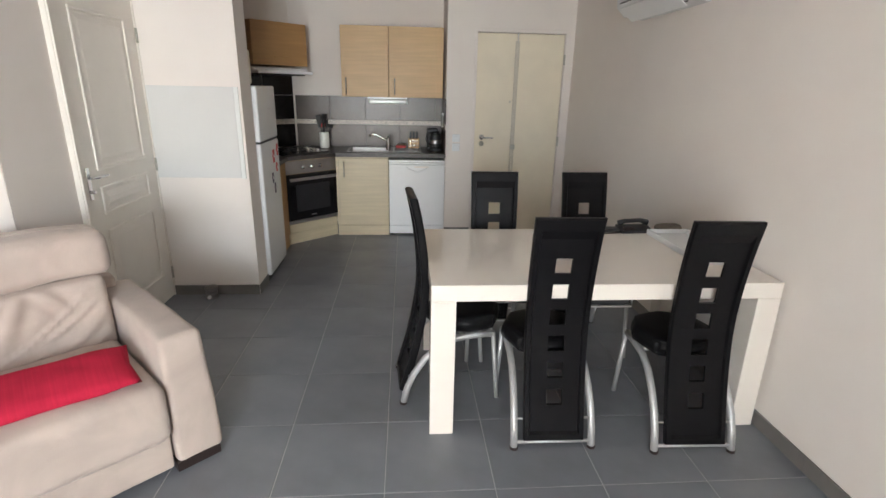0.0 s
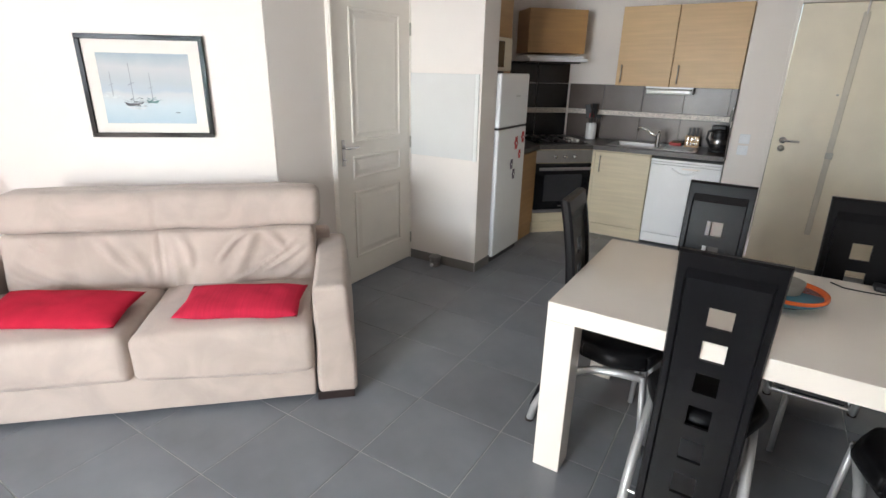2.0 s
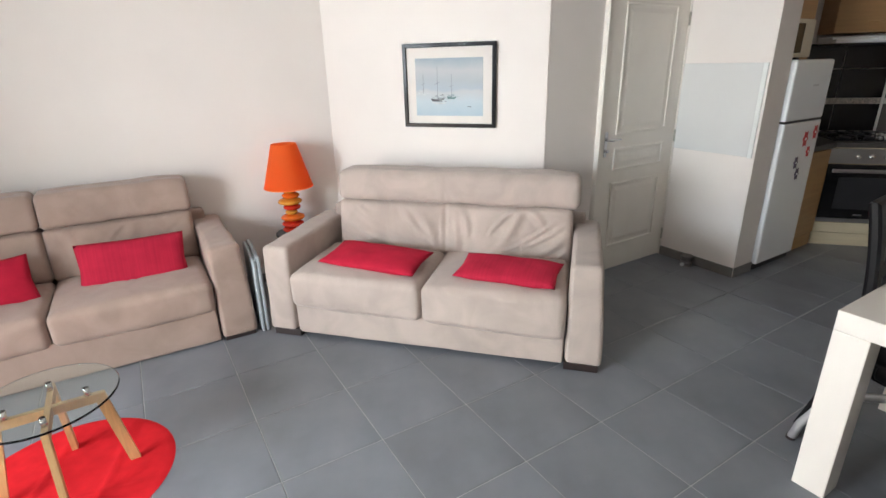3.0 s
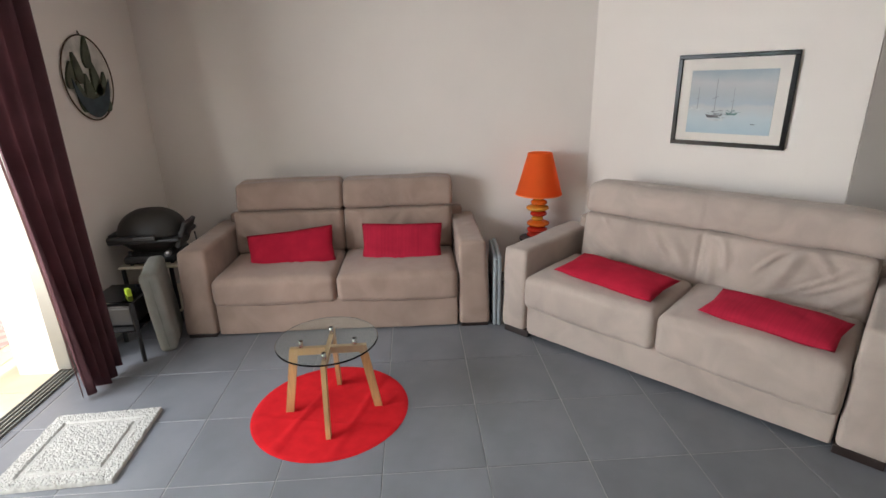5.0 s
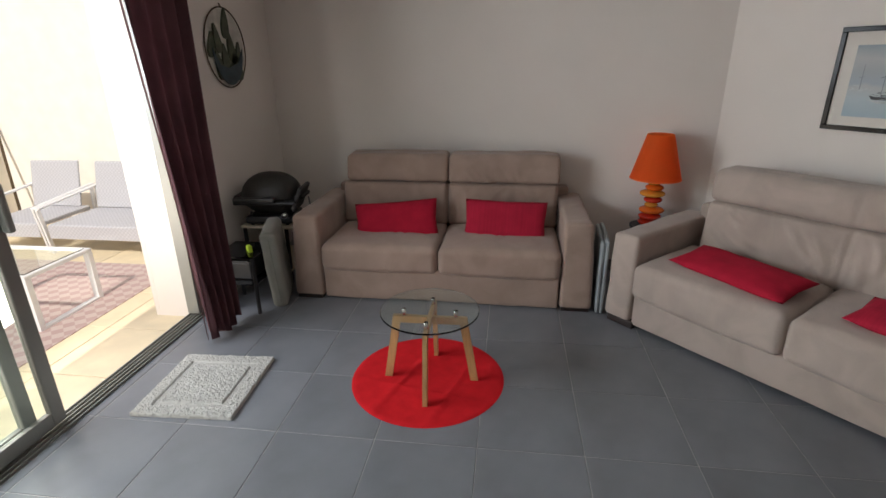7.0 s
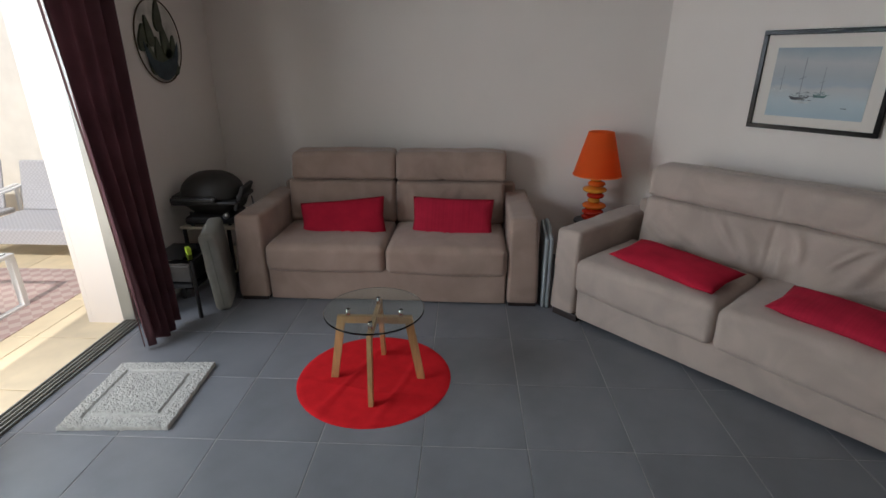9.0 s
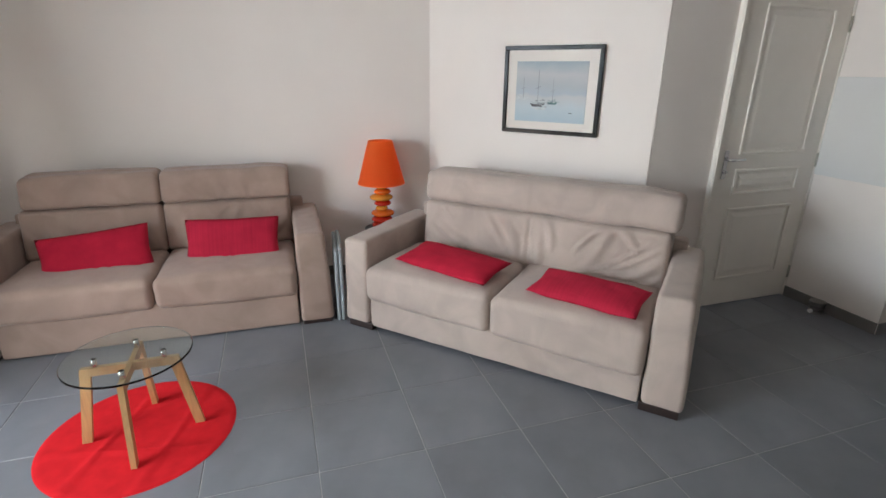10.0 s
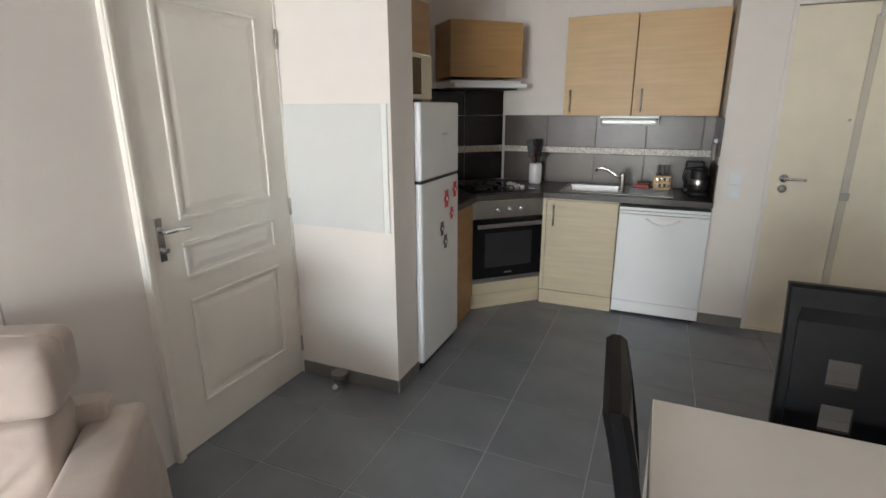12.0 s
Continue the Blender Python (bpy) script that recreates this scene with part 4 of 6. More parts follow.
def make_chair(m):
    ch = thing("dining_chair", m, "black leatherette dining chair with tall pierced back and grey steel legs", "chair", "chairs round the dining table")
    part("backrest", chair_back(), M["black"], ch)

    def crown(p, w):
        d = Vector((0, 0, 0))
        rr_ = math.hypot(w[0], w[1])
        k = max(0.0, 1 - rr_ ** 3 * 0.5)
        if w[2] > 0:
            d.z += 0.012 * k
        s = 0.06 * abs(w[0]) * abs(w[1])
        return d + Vector((-w[0] * s, -w[1] * s, 0))

    soft("seat", M["black"], ch, -0.205, 0.205, 0.125, 0.53, 0.385, 0.46, 0.036, 0.04, crown)
    for s in (-1, 1):
        bm = bmesh.new()
        tube(bm, [(s * 0.178, 0.0, 0.0), (s * 0.178, 0.02, 0.09), (s * 0.177, 0.055, 0.17), (s * 0.175, 0.11, 0.25), (s * 0.172, 0.18, 0.315), (s * 0.17, 0.26, 0.352), (s * 0.17, 0.36, 0.366), (s * 0.17, 0.455, 0.368)], 0.017, 12)
        part("rear_leg", bm, M["chairleg"], ch, smooth=True)
        bm = bmesh.new()
        tube(bm, [(s * 0.175, 0.455, 0.38), (s * 0.185, 0.49, 0.0)], 0.012, 10)
        part("front_leg", bm, M["chairleg"], ch, smooth=True)
        bm = bmesh.new()
        cyl(bm, s * 0.178, 0.0, 0.0, 0.012, 0.019, 12)
        part("foot_cap", bm, M["foot"], ch)
        bm = bmesh.new()
        tube(bm, [(s * 0.178, 0.035, 0.135), (s * 0.14, 0.032, 0.135)], 0.006, 8)
        part("back_bolt", bm, M["steel"], ch)
    bm = bmesh.new()
    tube(bm, [(-0.178, 0.004, 0.032), (0.178, 0.004, 0.032)], 0.008, 8)
    part("rear_rail", bm, M["chairleg"], ch, smooth=True)
    bm = bmesh.new()
    tube(bm, [(-0.17, 0.30, 0.36), (0.17, 0.30, 0.36)], 0.010, 8)
    tube(bm, [(-0.17, 0.455, 0.37), (0.17, 0.455, 0.37)], 0.010, 8)
    part("seat_rail", bm, M["chairleg"], ch, smooth=True)
    return ch


c0 = make_chair(pose(0.762, 1.884, 0, 0, 0, -1))
for x, y, a in ((1.393, 1.826, -2), (0.070, 2.43, -85.5), (0.650, 3.145, 179), (1.215, 3.145, 183)):
    copy_thing(c0, pose(x, y, 0, 0, 0, a))

ur = thing("under_table_basket", Matrix.Translation((0.945, 2.10, 0.6)), "shallow black basket in a grey frame under the table top", "basket")
boxpart("basket", M["plastic"], ur, 0.008, 0.192, 0.012, 0.34, 0.004, 0.072)
bm = bmesh.new()
tube(bm, [(0, 0, 0.07), (0, 0, 0), (0.2, 0, 0), (0.2, 0, 0.07)], 0.006, 8)
tube(bm, [(0, 0.35, 0.07), (0, 0.35, 0), (0.2, 0.35, 0), (0.2, 0.35, 0.07)], 0.006, 8)
tube(bm, [(0, 0, 0.0), (0, 0.35, 0.0)], 0.005, 8)
tube(bm, [(0.2, 0, 0.0), (0.2, 0.35, 0.0)], 0.005, 8)
part("frame", bm, M["steel"], ur, "grey metal frame")

# things on the table
bl = thing("fruit_bowl", Matrix.Translation((0.955, 2.485, 0.75)), "shallow orange bowl with a blue underside on the dining table", "bowl")
bm = bmesh.new()
lathe(bm, [(0.05, 0.0), (0.055, 0.004), (0.11, 0.03), (0.128, 0.045), (0.125, 0.048)], 40)
part("underside", bm, M["bowlblue"], bl, "blue glazed underside", smooth=True)
bm = bmesh.new()
lathe(bm, [(0.126, 0.047), (0.130, 0.052), (0.128, 0.062), (0.120, 0.060), (0.105, 0.036), (0.05, 0.012), (0.0, 0.010)], 40)
part("inside", bm, M["bowl"], bl, smooth=True)
b2 = thing("small_bowl", Matrix.Translation((0.94, 2.50, 0.764)), "small grey stoneware bowl standing inside the orange bowl", "bowl")
bm = bmesh.new()
lathe(bm, [(0.03, 0.0), (0.05, 0.01), (0.066, 0.075), (0.062, 0.075), (0.045, 0.015), (0.0, 0.012)], 30)
part("bowl", bm, M["garden"], b2, smooth=True)
ph = thing("desk_phone", pose(1.47, 2.85, 0.75, 0, 0, 3), "black corded desk telephone on the dining table", "telephone")
bm = bmesh.new()
prism(bm, [(-0.045, 0.0), (0.045, 0.0), (0.045, 0.034), (-0.045, 0.016)], -0.10, 0.10, m=Matrix(((0, 0, 1, 0), (1, 0, 0, 0), (0, 1, 0, 0), (0, 0, 0, 1))))
part("base", bm, M["plastic"], ph)
bm = bmesh.new()
tube(bm, [(-0.095, 0.015, 0.048), (-0.06, 0.015, 0.062), (0.04, 0.015, 0.066), (0.085, 0.015, 0.05)], [0.019, 0.013, 0.013, 0.019], 12)
part("handset", bm, M["plastic"], ph, smooth=True)
for k in range(12):
    boxpart("key", M["foot"], ph, -0.08 + 0.02 * (k % 4), -0.067 + 0.02 * (k % 4), -0.036 + 0.012 * (k // 4), -0.028 + 0.012 * (k // 4), 0.016 + 0.0024 * (k // 4), 0.024 + 0.0024 * (k // 4))
bg = thing("laptop_sleeve", pose(1.36, 2.86, 0.75, 0, 0, -2), "flat black folder lying on the dining table beside the telephone", "folder")
soft("folder", M["plastic"], bg, -0.10, 0.09, -0.035, 0.035, 0, 0.022, 0.01, 0.03)
cb = thing("power_cable", Matrix.Identity(4), "thin black cable on the dining table", "cable")
bm = bmesh.new()
tube(bm, [(1.12, 2.84, 0.753), (1.16, 2.80, 0.753), (1.22, 2.795, 0.753), (1.28, 2.80, 0.753), (1.36, 2.81, 0.753)], 0.003, 6)
part("cable", bm, M["plastic"], cb)
rm = thing("soft_pouch", pose(1.69, 2.855, 0.75, 0, 0, 5), "rolled grey-brown fabric pouch at the wall end of the dining table", "pouch")
soft("pouch", M["pouch"], rm, -0.09, 0.075, -0.032, 0.032, 0.0, 0.048, 0.022, 0.02, lambda p, w: Vector((0, 0, -0.008 * abs(w[0]) ** 3 * max(0, w[2]))))
tr = thing("serving_tray", pose(1.655, 2.52, 0.75, 0, 0, 0), "white rimmed tray with papers on the dining table", "tray")
bm = bmesh.new()
box(bm, -0.13, 0.12, -0.28, 0.28, 0, 0.005)
box(bm, -0.13, -0.118, -0.28, 0.28, 0.005, 0.03, 0.003)
box(bm, 0.108, 0.12, -0.28, 0.28, 0.005, 0.03, 0.003)
box(bm, -0.118, 0.108, -0.28, -0.268, 0.005, 0.03, 0.003)
box(bm, -0.118, 0.108, 0.268, 0.28, 0.005, 0.03, 0.003)
part("tray", bm, M["white"], tr)
pp = thing("paper_sheet", pose(1.66, 2.36, 0.7555, 0, 0, 12), "pale blue-green printed sheet in the tray", "paper")
boxpart("sheet", M["bluegrey"], pp, -0.08, 0.08, -0.08, 0.08, 0, 0.002)

# ---- living room ----


RIGHT_FOLDS = [((0.02, 0.02), (0.04, 0.5), (0.0, 0.98)), ((0.05, 0.0), (0.13, 0.30), (0.05, 0.62)), ((0.10, 0.98), (0.22, 0.62), (0.16, 0.40)), ((0.62, 1.0), (0.44, 0.80), (0.36, 0.46)), ((0.60, 1.0), (0.58, 0.7), (0.46, 0.30)), ((0.64, 1.0), (0.74, 0.84), (0.80, 0.62)), ((0.55, 0.22), (0.80, 0.38), (0.99, 0.82)), ((0.70, 0.10), (0.88, 0.25), (1.0, 0.62)), ((0.80, 0.02), (0.92, 0.12), (1.0, 0.36)), ((0.40, 0.12), (0.66, 0.30), (0.90, 0.86))]
LEFT_FOLDS = [((0.98, 0.02), (0.96, 0.5), (0.98, 0.98)), ((0.95, 0.0), (0.90, 0.4), (0.78, 0.80)), ((0.60, 0.92), (0.72, 0.5), (0.94, 0.16)), ((0.18, 0.98), (0.20, 0.86), (0.30, 0.74)), ((0.10, 0.66), (0.28, 0.34), (0.62, 0.10)), ((0.02, 0.50), (0.14, 0.30), (0.36, 0.06))]


def crease_points(folds_):
    out = []
    for a, b, c in folds_:
        out.append([((1 - t) ** 2 * a[0] + 2 * t * (1 - t) * b[0] + t * t * c[0], (1 - t) ** 2 * a[1] + 2 * t * (1 - t) * b[1] + t * t * c[1], math.sin(math.pi * min(0.97, max(0.03, t))) ** 0.6) for t in [k / 14 for k in range(15)]])
    return out


def folds(seed, amp, x0, x1, z0, z1, table):
    """Creases of a loose cover, as curves across the front of the cushion."""
    lines = crease_points(table)

    def fn(p, w):
        if w[1] > 0.2:
            return Vector((0, 0, 0))
        d = 0.0
        for k, line in enumerate(lines):
            best, wt_ = 9.0, 0.0
            for u, v, t in line:
                e = math.hypot(x0 + u * (x1 - x0) - p.x, z0 + v * (z1 - z0) - p.z)
                if e < best:
                    best, wt_ = e, t
            wd = 0.011 + 0.008 * ((k * 2) % 3)
            d += wt_ * (math.exp(-(best / wd) ** 2) - 0.45 * math.exp(-((best - 1.9 * wd) / wd) ** 2))
        k = max(0.0, 1 - abs(w[0]) ** 8) * max(0.0, 1 - abs(w[2]) ** 8)
        n = noise.noise(Vector((p.x * 6 + seed, p.z * 6, seed))) * 0.006
        return Vector((0, (-amp * d - 0.016 + n) * k, 0))
    return fn


def crown_top(amp, seed=0.0):
    def fn(p, w):
        k = max(0.0, 1 - abs(w[0]) ** 4) * max(0.0, 1 - abs(w[1]) ** 4)
        n = noise.noise(Vector((p.x * 5 + seed, p.y * 5, p.z * 5))) * 0.006
        if w[2] > 0:
            return Vector((0, 0, amp * k + n))
        return Vector((0, n if w[1] < 0 else 0, 0))
    return fn


def lump(seed, amp):
    return lambda p, w: Vector((noise.noise(p * 6 + Vector((seed, 0, 0))), noise.noise(p * 6 + Vector((0, seed, 3))), noise.noise(p * 6 + Vector((5, 0, seed))))) * amp


SEAT_FOLDS = [((0.55, 0.62), (0.60, 0.45), (0.58, 0.30)), ((0.62, 0.60), (0.68, 0.48), (0.66, 0.34)), ((0.20, 0.66), (0.30, 0.52), (0.42, 0.50)), ((0.80, 0.50), (0.90, 0.42), (0.97, 0.20))]


def make_sofa(m, W, low, split, label, seed, amp, cloth, hang, head_ends, head_low, arm_top):
    so_ = thing("sofa", m, label, "sofa", "sofas")
    A = 0.205

    def arm(side, k):
        lm = lump(seed + k, 0.005)

        def fn(p, w):
            d = lm(p, w)
            t = (w[2] + 1) / 2
            if w[0] * side > 0:
                d.x -= side * (0.030 if split or side > 0 else 0.006) * t * t
            d.y += 0.012 * t if w[1] < 0 else 0
            return d
        return fn

    left = 0.0 if split else -0.030
    for nm, x0, x1, sd_, k in (("armrest", 0.4 * left, A + 1.3 * left, -1, 0), ("armrest", W - A - 0.5 * left, W, 1, 4)):
        soft(nm, cloth, so_, x0, x1, 0.0, 0.84, low, arm_top[k // 4], 0.028, 0.05, arm(sd_, k))
    soft("base_panel", cloth, so_, A + 1.3 * left + 0.012, W - A - 0.5 * left - 0.012, 0.012, 0.80, low - 0.005, 0.25, 0.012, 0.06, lump(seed + 3, 0.004))
    mid = W / 2
    back_m = Matrix.Translation((0, 0.5, 0.4)) @ pose(0, 0, 0, -8, 0, 0) @ Matrix.Translation((0, -0.5, -0.4))
    spans = ((A + 1.3 * left + 0.006, mid - 0.001), (mid + 0.001, W - A - 0.5 * left - 0.006))
    padded = spans if split else ((0.245, mid), (mid, spans[1][1]))

    def seat(k, x0, x1):
        base, lines = crown_top(0.020, seed + k), crease_points(SEAT_FOLDS)

        def fn(p, w):
            d = base(p, w)
            if w[2] > 0:
                for i, line in enumerate(lines):
                    best, wt_ = 9.0, 0.0
                    for u, v, t in line:
                        u = u if k == 0 else 1.0 - 0.8 * u
                        e = math.hypot(x0 + u * (x1 - x0) - p.x, v * 0.6 - p.y)
                        if e < best:
                            best, wt_ = e, t
                    d.z -= 0.007 * wt_ * math.exp(-(best / 0.013) ** 2)
            else:
                d.z += 0.004 * math.sin(p.x * 7 + seed) * (1 if w[1] < -0.5 else 0)
                if w[1] < -0.6:
                    d.z -= hang * (p.x / W) ** 1.3
            return d
        return fn

    for k, (x0, x1) in enumerate(spans):
        soft("seat_cushion", cloth, so_, x0, x1, -0.016 if split else -0.034, 0.60, 0.215, 0.403 if split else 0.428, 0.045, 0.022, seat(k, x0, x1))
    makers = [folds(seed + 3 * k, amp, x0, x1, 0.40, 0.745, RIGHT_FOLDS if k else LEFT_FOLDS) for k, (x0, x1) in enumerate(padded)]
    if split:
        for k, (x0, x1) in enumerate(spans):
            soft("back_cushion", cloth, so_, x0, x1, 0.53, 0.74, 0.40, head_low + 0.010, 0.035, 0.015, makers[k], m=back_m)
    else:
        def cover(p, w):
            k = 0 if p.x < mid else 1
            x0, x1 = padded[k]
            d = makers[k](p, (2 * (p.x - x0) / (x1 - x0) - 1, w[1], w[2]))
            if w[1] < 0:
                d.y += 0.014 * math.exp(-((p.x - mid) / 0.009) ** 2)
            return d

        soft("back_cushion", cloth, so_, padded[0][0], padded[1][1], 0.53, 0.74, 0.40, head_low + 0.010, 0.035, 0.013, cover, m=back_m)
    ends = ((head_ends[0], mid - 0.002), (mid + 0.002, W - head_ends[1])) if split else ((head_ends[0], W - head_ends[1]),)

    def head(p, w):
        d = lump(seed, 0.007)(p, w)
        t = (w[2] + 1) / 2
        if w[1] < 0:
            d.y += 0.022 * t * t
            if not split:
                d.y += 0.010 * math.exp(-((p.x - mid) / 0.008) ** 2)
            # puckers that run up from the lower seam
            v = noise.noise(Vector((p.x * 13 + p.z * 7 + seed * 3, p.z * 2.5, seed)))
            d.y += (0.020 if split and p.x > mid else 0.009) * max(0.0, 1 - abs(v) * 7) * (1 - t) * max(0.0, noise.noise(Vector((p.x * 2.5 + seed, 0, 4))) + 0.35)
        d.z += 0.006 * noise.noise(Vector((p.x * 4, seed, 0))) - (0.010 * abs(w[0]) ** 6 if w[2] > 0 else 0)
        return d

    for x0, x1 in ends:
        soft("headrest", cloth, so_, x0, x1, 0.550, 0.79, head_low, 0.922 if split else 0.938, 0.032 if split else 0.044, 0.014, head)
    boxpart("back_frame", cloth, so_, 0.12, W - 0.12, 0.74, 0.84, low + 0.02, 0.66, bevel=0.02)
    for x0 in (0.015, W - 0.195):
        for y in (0.004, 0.74):
            boxpart("foot", M["foot"], so_, x0, x0 + 0.18, y, y + 0.08, 0.0, low + 0.012, bevel=0.004, label="dark block foot")
    return so_


SA = Matrix.Translation((-2.227, -1.515, 0)) @ pose(0, 0, 0, 0, 0, 89.3)
SB = Matrix.Translation((-2.142, 0.584, 0)) @ pose(0, 0, 0, 0, 0, 43.2)
make_sofa(SA, 2.025, 0.014, True, "beige microfibre two-seat sofa with two headrests against the wall, shade put into its colour", 1.0, 0.008, M["fabricshade"], 0.012, (0.245, 0.205), 0.714, (0.60, 0.60))
make_sofa(SB, 1.975, 0.032, False, "beige microfibre sofa with creased covers and dark block feet", 7.0, 0.017, M["fabric"], 0.045, (0.25, 0.162), 0.736, (0.58, 0.605))


def make_pillow(m, w, h, t, mt, label, seed):
    pl = thing("cushion", m, label, "cushion", "red cushions on the sofas")
    bm = bmesh.new()
    n, k = 26, 16
    top, bot = {}, {}
    for i in range(n + 1):
        for j in range(k + 1):
            u, v = 2 * i / n - 1, 2 * j / k - 1
            e = max(0.0, (1 - abs(u) ** 3.0)) ** 0.55 * max(0.0, (1 - abs(v) ** 3.0)) ** 0.55
            pinch = 1 - 0.05 * (1 - abs(v)) * abs(u) - 0.0
            nz = noise.noise(Vector((u * 2.5 + seed, v * 2.5, seed))) * 0.010 * e
            x, y = u * w / 2 * pinch, v * h / 2 * (1 - 0.05 * (1 - abs(u)) * abs(v))
            top[i, j] = bm.verts.new((x, y, t / 2 * e + nz))
            bot[i, j] = top[i, j] if e == 0 else bm.verts.new((x, y, -t / 2 * e + nz))
    for i in range(n):
        for j in range(k):
            bm.faces.new((top[i, j], top[i + 1, j], top[i + 1, j + 1], top[i, j + 1]))
            q = []
            for v in (bot[i, j], bot[i, j + 1], bot[i + 1, j + 1], bot[i + 1, j]):
                if v not in q:
                    q.append(v)
            if len(q) > 2:
                try:
                    bm.faces.new(q)
                except ValueError:
                    pass
    part("cover", bm, mt, pl, smooth=True)
    return pl


make_pillow(SA @ pose(0.668, 0.335, 0.480, 64, -5, 4), 0.60, 0.29, 0.11, M["red"], "plain red cushion leaning on the sofa back", 1)
make_pillow(SA @ pose(1.442, 0.345, 0.490, 66, 1, -2), 0.57, 0.31, 0.11, M["redrib"], "red cushion propped against the sofa back", 4)
make_pillow(SB @ pose(0.635, 0.225, 0.480, 8, 0, -9), 0.65, 0.30, 0.085, M["red"], "red cushion lying on the seat of the sofa", 9)
make_pillow(SB @ pose(1.447, 0.195, 0.478, 7, 0, -7), 0.57, 0.29, 0.085, M["redrib"], "red ribbed cushion lying on the seat of the sofa", 13)

# side table and lamp
st = thing("side_table", Matrix.Translation((-2.76, 0.945, 0)), "small round black side table between the two sofas", "side table")
bm = bmesh.new()
lathe(bm, [(0.120, 0.42), (0.125, 0.425), (0.125, 0.437), (0.120, 0.44)], 36)
part("top", bm, M["plastic"], st)
for k in range(3):
    bm = bmesh.new()
    c, s = math.cos(k * 2.094 + 0.3), math.sin(k * 2.094 + 0.3)
    tube(bm, [(c * 0.13, s * 0.13, 0.0), (c * 0.10, s * 0.10, 0.42)], 0.012, 8)
    part("leg", bm, M["plastic"], st)
lp = thing("table_lamp", Matrix.Translation((-2.765, 0.954, 0.44)), "orange cone-shaded lamp on a stack of red and amber glazed pebbles", "lamp")
z = 0.0
for k, (r, h, mt) in enumerate(((0.085, 0.045, "peb_red"), (0.078, 0.045, "peb_red"), (0.085, 0.050, "peb_orange"), (0.045, 0.035, "peb_amber"), (0.062, 0.044, "peb_red"), (0.085, 0.048, "peb_amber"), (0.062, 0.044, "peb_orange"), (0.048, 0.038, "peb_amber"))):
    bm = bmesh.new()
    lathe(bm, [(r * math.sin(math.pi * i / 10) ** 0.8 if 0 < i < 10 else 0.0, z + h / 2 - h / 2 * math.cos(math.pi * i / 10)) for i in range(11)], 28, 0.004 * math.sin(k * 2.2), 0.004 * math.cos(k * 3.1))
    part("pebble", bm, M[mt], lp, mt.replace("peb_", "glazed ") + " pebble", smooth=True)
    z += h - 0.003
bm = bmesh.new()
tube(bm, [(0, 0, z - 0.01), (0, 0, 0.61)], 0.008, 8)
part("stem", bm, M["chrome"], lp)
bm = bmesh.new()
lathe(bm, [(0.168, 0.335), (0.086, 0.636)], 44)
for f in [f for f in bm.faces if len(f.verts) > 4]:
    bm.faces.remove(f)
bmesh.ops.solidify(bm, geom=bm.faces, thickness=0.003)
part("shade", bm, M["orange"], lp, "orange fabric shade", smooth=True)
bm = bmesh.new()
lathe(bm, [(0.169, 0.333), (0.171, 0.336), (0.169, 0.340), (0.167, 0.336)], 44)
part("shade_ring", bm, M["orange"], lp, smooth=True)
bm = bmesh.new()
for k in range(3):
    tube(bm, [(0, 0, 0.605), (0.085 * math.cos(k * 2.1), 0.085 * math.sin(k * 2.1), 0.628)], 0.002, 5)
part("shade_carrier", bm, M["orange"], lp, smooth=True)

# folded pad between the sofas
fp = thing("folded_chair_pad", Matrix.Translation((-2.19, 0.560, 0)) @ pose(0, 0, 0, 0, 0, 176), "pale blue-grey folded pad standing beside the sofa arm", "pad")
soft("pad", M["bluegrey"], fp, 0.0, 0.42, -0.022, 0.004, 0.0, 0.50, 0.013, 0.04, lump(3, 0.006))
soft("pad_fold", M["bluegrey"], fp, 0.0, 0.42, 0.006, 0.03, 0.0, 0.485, 0.012, 0.04, lump(5, 0.006))

# framed picture
PD = Matrix.Translation((-2.181, 1.955, 1.43)) @ pose(0, 0, 0, 0, 0, 39.6) @ Matrix.Translation((0, -0.003, 0))
pc = thing("framed_picture", PD, "framed seascape print with boats in a glossy black frame", "picture")
w, h = 0.324, 0.27
bm = bmesh.new()
for d in ((-w, w, -0.022, -0.001, h - 0.026, h), (-w, w, -0.022, -0.001, -h, -h + 0.026), (-w, -w + 0.026, -0.022, -0.001, -h + 0.026, h - 0.026), (w - 0.026, w, -0.022, -0.001, -h + 0.026, h - 0.026)):
    box(bm, *d, bevel=0.003)
part("frame", bm, M["frameblack"], pc, "glossy black frame")
boxpart("mount", M["matcard"], pc, -w + 0.026, w - 0.026, -0.010, -0.002, -h + 0.026, h - 0.026, label="cream card mount")


